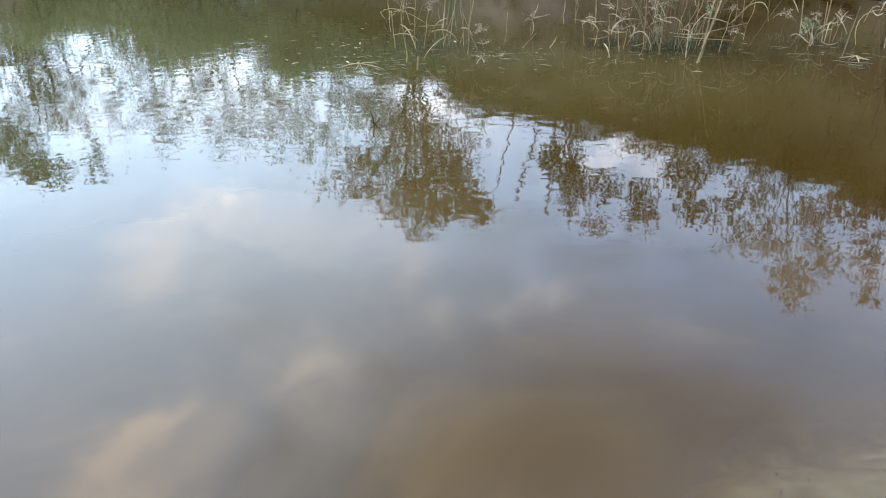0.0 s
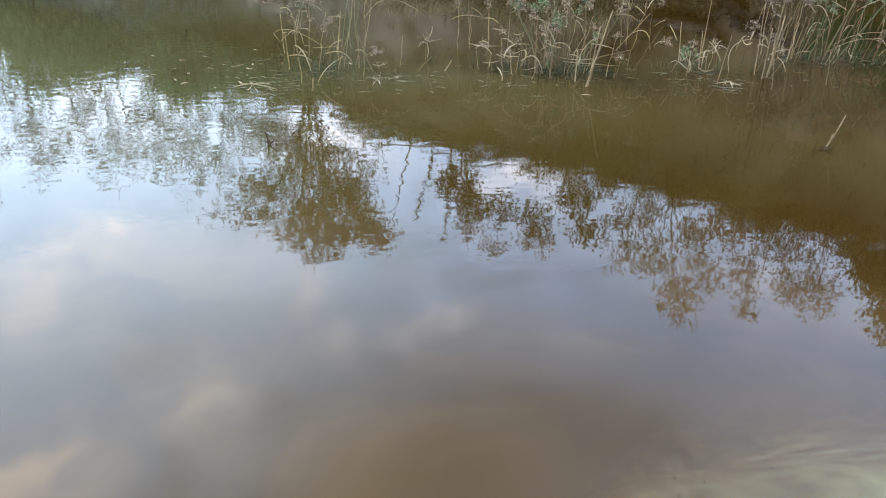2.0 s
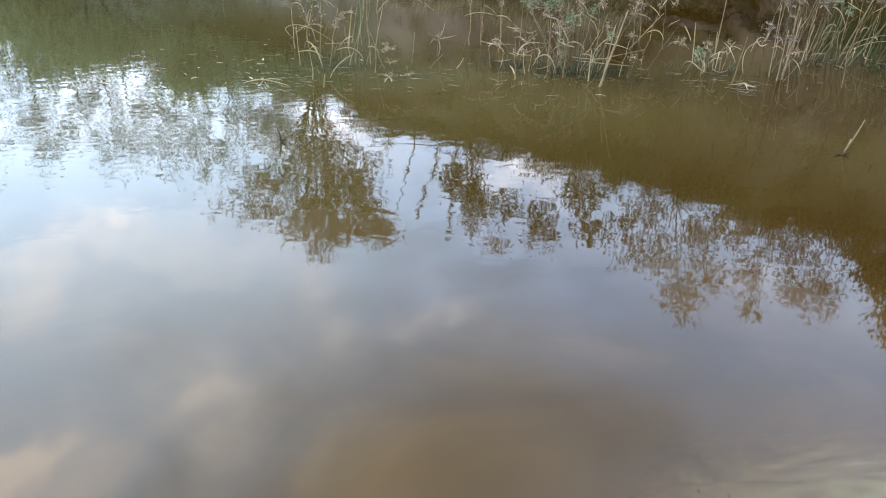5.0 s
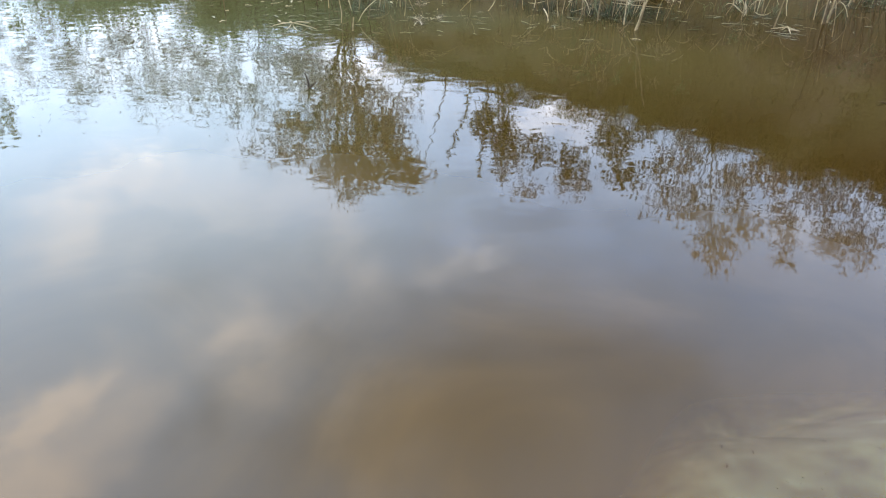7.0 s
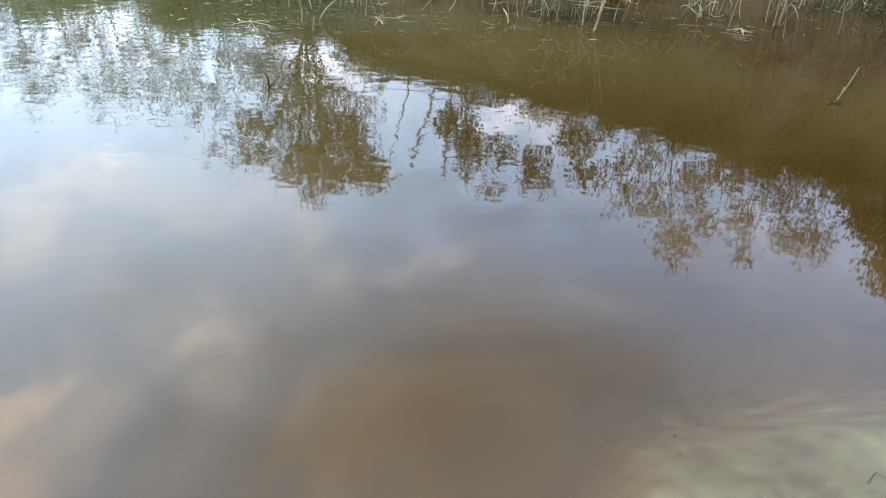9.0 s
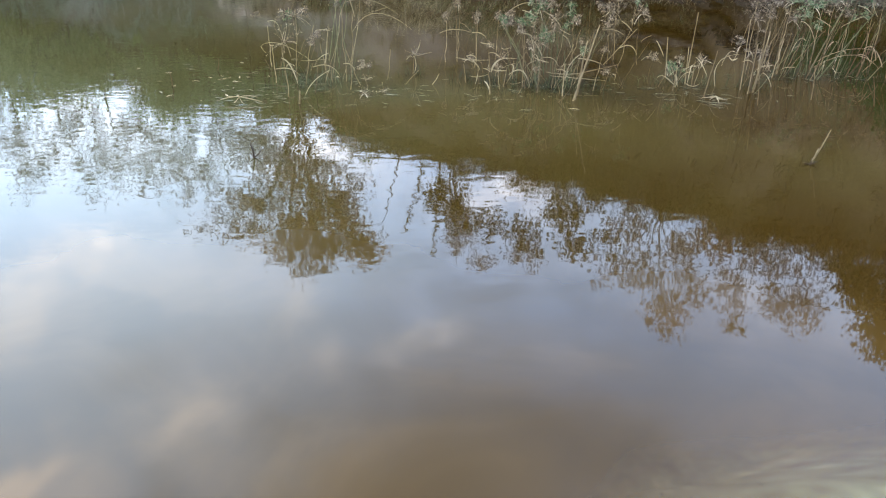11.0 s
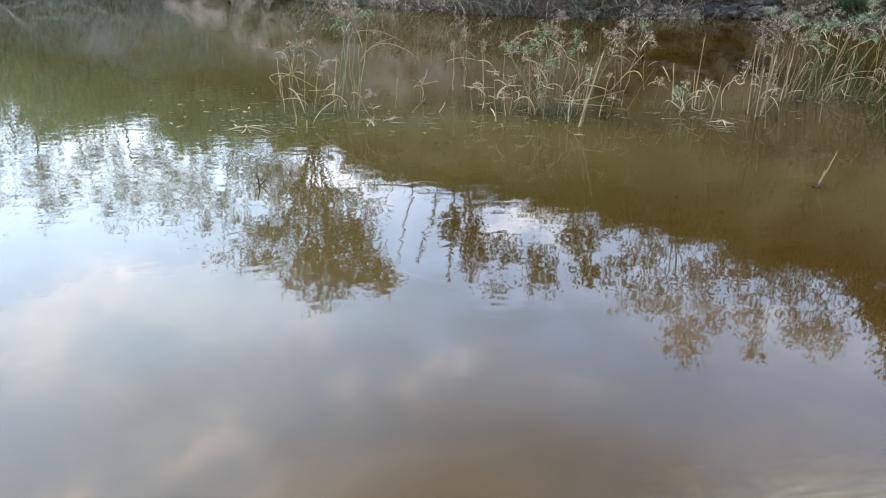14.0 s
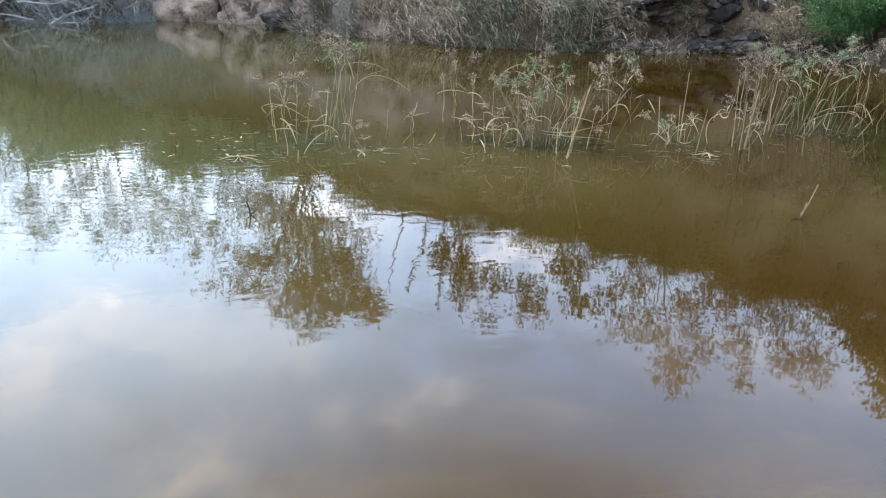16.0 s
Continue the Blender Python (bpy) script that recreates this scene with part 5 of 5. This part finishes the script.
headed(g, 0.30, 0.61, 0.76, 0.150, M_HEAD_OLIVE, 9)
headed(g, -0.02, 0.31, 0.55, 0.100, M_HEAD_OLIVE, 9)
headed(g, 0.34, 0.46, 0.64, 0.120, M_HEAD_OLIVE, 9)
headed(g, 0.44, 0.47, 0.72, 0.160, M_HEAD_OLIVE, 9)
flower_head(g, (0.22, 0.44, 0.50), 0.100, M_HEAD_GREEN, 6)
random.seed(140)
for who, cx, cy, count in [(d, 0.25, 0.5, 2), (f, 0.0, 0.35, 3), (g, 0.2, 0.35, 4), (b, 0.3, 0.3, 5), (e, -0.1, 0.2, 3), (a, 0.1, 0.1, 4)]:
    for _ in range(count):
        px, py, pz = cx + rnd(-0.5, 0.5), cy + rnd(-0.3, 0.4), rnd(0.5, 0.85)
        tip, made = stem(who, px - 0.15, py, pz, 0.15, 0.0, 0.0026, 0.0, random.choice((M_STRAW, M_STRAW, M_GREEN_STEM)))
        flower_head(made, tip, rnd(0.06, 0.12), random.choice((M_HEAD_OLIVE, M_HEAD_OLIVE, M_HEAD_GREEN)), 7, 130)
h = clump(5.6, 8.2, MIXED, 109, 18, 0.9, 0.7, 0.75, 0.2, 0.25, 6)
for dx, dy, z in [(0.0, 0.0, 1.0), (0.4, 0.1, 0.9), (-0.4, 0.2, 0.95), (0.7, 0.3, 1.0)]:
    headed(h, dx, dy, z, 0.17, M_HEAD_OLIVE)

# ---- floating and standing litter in the pond ----
def floating(x, y, length, turn, width=0.012, material=M_FLOATING, label="dead pale sedge blade floating on the brown water"):
    b = Buf()
    pts = [((i / 5 - 0.5) * length, 0.02 * length * math.sin(i * 1.1), 0.004 + 0.0015 * math.sin(i * 1.3 + x * 9)) for i in range(6)]
    b.blade(pts, [width * s for s in (0.3, 0.8, 1.0, 0.9, 0.6, 0.15)], (0, 1, 0))
    ob = part("floating_leaf", b, material)
    ob.matrix_basis = pose(x, y, 0, 0, 0, turn)
    tagged(ob, label, "leaf", "floating dead leaves")


random.seed(31)
for cx, cy, sx, sy, count in [(-1.4, 6.3, 0.55, 0.45, 46), (-0.9, 6.9, 0.7, 0.4, 16), (-0.3, 6.6, 0.5, 0.5, 18), (0.6, 6.6, 0.6, 0.4, 18), (1.2, 6.9, 0.7, 0.4, 24), (2.4, 6.6, 0.6, 0.25, 26), (3.7, 7.4, 0.9, 0.25, 34)]:
    for _ in range(count):
        floating(cx + random.gauss(0, 0.5) * sx, cy + random.gauss(0, 0.5) * sy, rnd(0.03, 0.12), random.gauss(0, 35), rnd(0.003, 0.006))


# dark blades added for the dark reflection round the clumps' feet
for cx, cy, sx, sy, count in [(-1.2, 6.8, 0.5, 0.3, 12), (1.2, 6.75, 0.6, 0.25, 20), (2.3, 6.9, 0.5, 0.2, 12), (3.9, 7.3, 1.1, 0.25, 40)]:
    for _ in range(count):
        floating(cx + random.gauss(0, 0.5) * sx, cy + random.gauss(0, 0.5) * sy, rnd(0.04, 0.17), random.gauss(0, 30), rnd(0.003, 0.006), M_SHADE_SHOOT, "dark sedge blade added on the water as clump shade")
for _ in range(44):
    floating(-2.0 + random.gauss(0, 0.45), 6.9 + random.gauss(0, 0.5), rnd(0.02, 0.09), random.gauss(0, 40), rnd(0.004, 0.009), random.choice((M_BLADE, M_FLOATING)))

for x, y, length, turn in [(-1.95, 7.02, 0.2, 50), (-1.79, 7.24, 0.33, -3), (-1.05, 6.84, 0.2, 4), (-0.62, 6.62, 0.3, -6), (-0.4, 6.5, 0.14, -20), (2.36, 6.36, 0.2, -24), (2.46, 6.34, 0.26, -16),
                           (2.38, 6.28, 0.18, -30), (2.3, 6.42, 0.16, 25), (1.95, 6.86, 0.25, -4), (2.05, 6.62, 0.3, 3), (1.35, 7.1, 0.24, -8), (0.75, 6.05, 0.16, 10), (1.15, 6.1, 0.12, -12)]:
    floating(x, y, length * 0.75, turn, rnd(0.004, 0.007), random.choice((M_BLADE, M_FLOATING)), "long pale dead sedge blade floating beside a clump")


def fallen_star(x, y, seed, size=1.0):
    """A broken sedge head lying on the water, its blades spread like a star."""
    random.seed(seed)
    base = thing("fallen_sedge_head", x, y, 0.0, "broken sedge head with spread pale blades lying on the water", "sedge", "fallen sedge heads")
    for k in range(7):
        a = 2 * math.pi * k / 7 + rnd(-0.3, 0.3)
        ln = rnd(0.1, 0.24) * size
        arc_blade(base, (0, 0, 0.05), (math.cos(a) * ln * 0.5, math.sin(a) * ln * 0.5, rnd(0.02, 0.045)), (math.cos(a) * ln, math.sin(a) * ln, rnd(0.003, 0.05)), rnd(0.004, 0.007))
    return base


fallen_star(-1.62, 6.2, 1)
fallen_star(2.42, 6.4, 2, 0.55)


def twig(name, x, y, rods, label, material, seed):
    random.seed(seed)
    base = thing(name, x, y, 0.0, label, "twig")
    for dx, dy, dz, r in rods:
        b = Buf()
        b.tube([(-dx * 0.2, -dy * 0.2, -0.1), (0, 0, 0.0), (dx * 0.5 + 0.006, dy * 0.5, dz * 0.5), (dx, dy, dz)], [r, r, r * 0.8, r * 0.5], 5)
        part("rod", b, material, base)
    return base


twig("twig", 2.53, 4.8, [(0.03, 0.0, 0.11, 0.0062), (0.085, 0.0, 0.24, 0.0056)], "bare bent pale-brown twig standing out of the open water", M_TWIG, 1)
twig("twig", 2.52, 4.79, [(0.05, 0.0, 0.025, 0.008), (-0.05, 0.0, 0.015, 0.007), (0.02, 0.02, 0.04, 0.006)], "short dark knot of twigs at the waterline", M_WETWOOD, 4)
twig("twig", -1.2, 4.82, [(-0.02, 0.0, 0.1, 0.008), (0.05, 0.0, 0.05, 0.006), (-0.03, 0.0, 0.03, 0.005)], "short dark twig poking out of the water", M_WETWOOD, 2)
for x, y, dx, dz in [(-2.35, 6.75, -0.01, 0.13), (-2.1, 7.35, 0.02, 0.12), (-1.6, 7.4, -0.05, 0.11), (-0.02, 6.9, 0.06, 0.1), (1.05, 6.3, 0.09, 0.12), (2.75, 6.3, -0.04, 0.28), (3.3, 6.5, -0.03, 0.3), (3.75, 6.3, -0.07, 0.26)]:
    twig("twig", x, y, [(dx, 0.0, dz, 0.0045)], "thin broken sedge stalk poking out of the water", M_STRAW, 6)
twig("twig", -1.05, 5.1, [(0.01, 0.0, 0.055, 0.004), (-0.02, 0.0, 0.03, 0.003)], "short dark twig poking out of the water", M_WETWOOD, 3)


def dead_branch(x, y, z, seed, span_x, height, label):
    """A fallen grey branch with forked twigs."""
    random.seed(seed)
    base = thing("fallen_branch", x, y, z, label, "branch", "fallen branches")

    def grow(p, d, ln, r, level):
        pts, radii = [p], [r]
        for i in range(6):
            d = (d + rand_dir() * 0.18 + Vector((0, 0, -0.05))).normalized()
            p = p + d * ln / 6
            pts.append(p)
            radii.append(r * (1 - 0.13 * (i + 1)))
            if level < 2 and i > 0 and random.random() < 0.75:
                grow(p, (d + rand_dir() * 0.9).normalized(), ln * rnd(0.3, 0.6), r * 0.55, level + 1)
        b = Buf()
        b.tube(pts, radii, 5)
        part("limb" if level == 0 else "twig", b, M_DEADWOOD, base)

    grow(Vector((0, 0, 0)), Vector((span_x, -0.2, height)).normalized(), math.hypot(span_x, height), 0.022, 0)
    return base


GREY = "grey leafless fallen branch hanging over the water"
for k, (x, y, z, sx, sz) in enumerate([(-10.9, 18.7, 0.0, 1.5, 0.8), (-7.3, 19.1, 0.75, -1.8, -0.6), (-7.4, 19.0, 0.7, -1.5, -0.35), (-7.2, 19.1, 0.9, -1.2, 0.1),
                                       (-8.8, 18.3, 0.05, 1.3, 0.4), (-9.6, 18.6, 0.1, -1.0, 0.4), (-7.0, 19.3, 0.8, -0.8, -0.8), (-8.2, 18.8, 0.4, -1.6, -0.3),
                                       (-7.6, 19.0, 0.3, 0.7, 0.5), (-10.0, 18.8, 0.5, 1.4, 0.1)]):
    dead_branch(x, y, z, 11 + k, sx, sz, GREY)
dead_branch(6.1, 14.0, 0.3, 36, 0.5, 0.7, "thin leafless branch on the dark rock bank")



# ---- litter on the shallow bed beside the bank ----
random.seed(55)
for k in range(26):
    lx, ly = rnd(0.7, 1.5), rnd(1.3, 1.95)
    b = Buf()
    ln = rnd(0.012, 0.036)
    b.blade([(-ln / 2, 0, 0), (-ln / 5, ln * 0.1, 0.002), (ln / 5, ln * 0.12, 0.002), (ln / 2, 0, 0)], [0.001, rnd(0.002, 0.004), rnd(0.002, 0.004), 0.001], (0, 1, 0))
    leaf = part("sunken_leaf", b, M_SUNKEN)
    leaf.matrix_basis = pose(lx, ly, terrain(lx, ly) + 0.006, 0, 0, rnd(0, 360))
    tagged(leaf, "small brown rotting leaf lying on the pale silt bed", "leaf", "leaves on the pond bed")
for k in range(60):
    lx, ly = 0.95 + random.gauss(0, 0.1), 1.5 + random.gauss(0, 0.13)
    stone = boulder("pebble", lx, ly, terrain(lx, ly) + 0.001, (rnd(0.0015, 0.006), rnd(0.0015, 0.0045), rnd(0.001, 0.0025)), M_GRAVEL, "tiny pale yellow pebble on the silty pond bed", 200 + k, rnd(0, 360), 0.0, "pebbles on the pond bed")
twig("sunken_twig", 1.27, 1.62, [(0.06, -0.045, -0.02, 0.0016), (0.03, 0.02, -0.02, 0.001)], "thin dark twig lying in the shallow water", M_WETWOOD, 5)
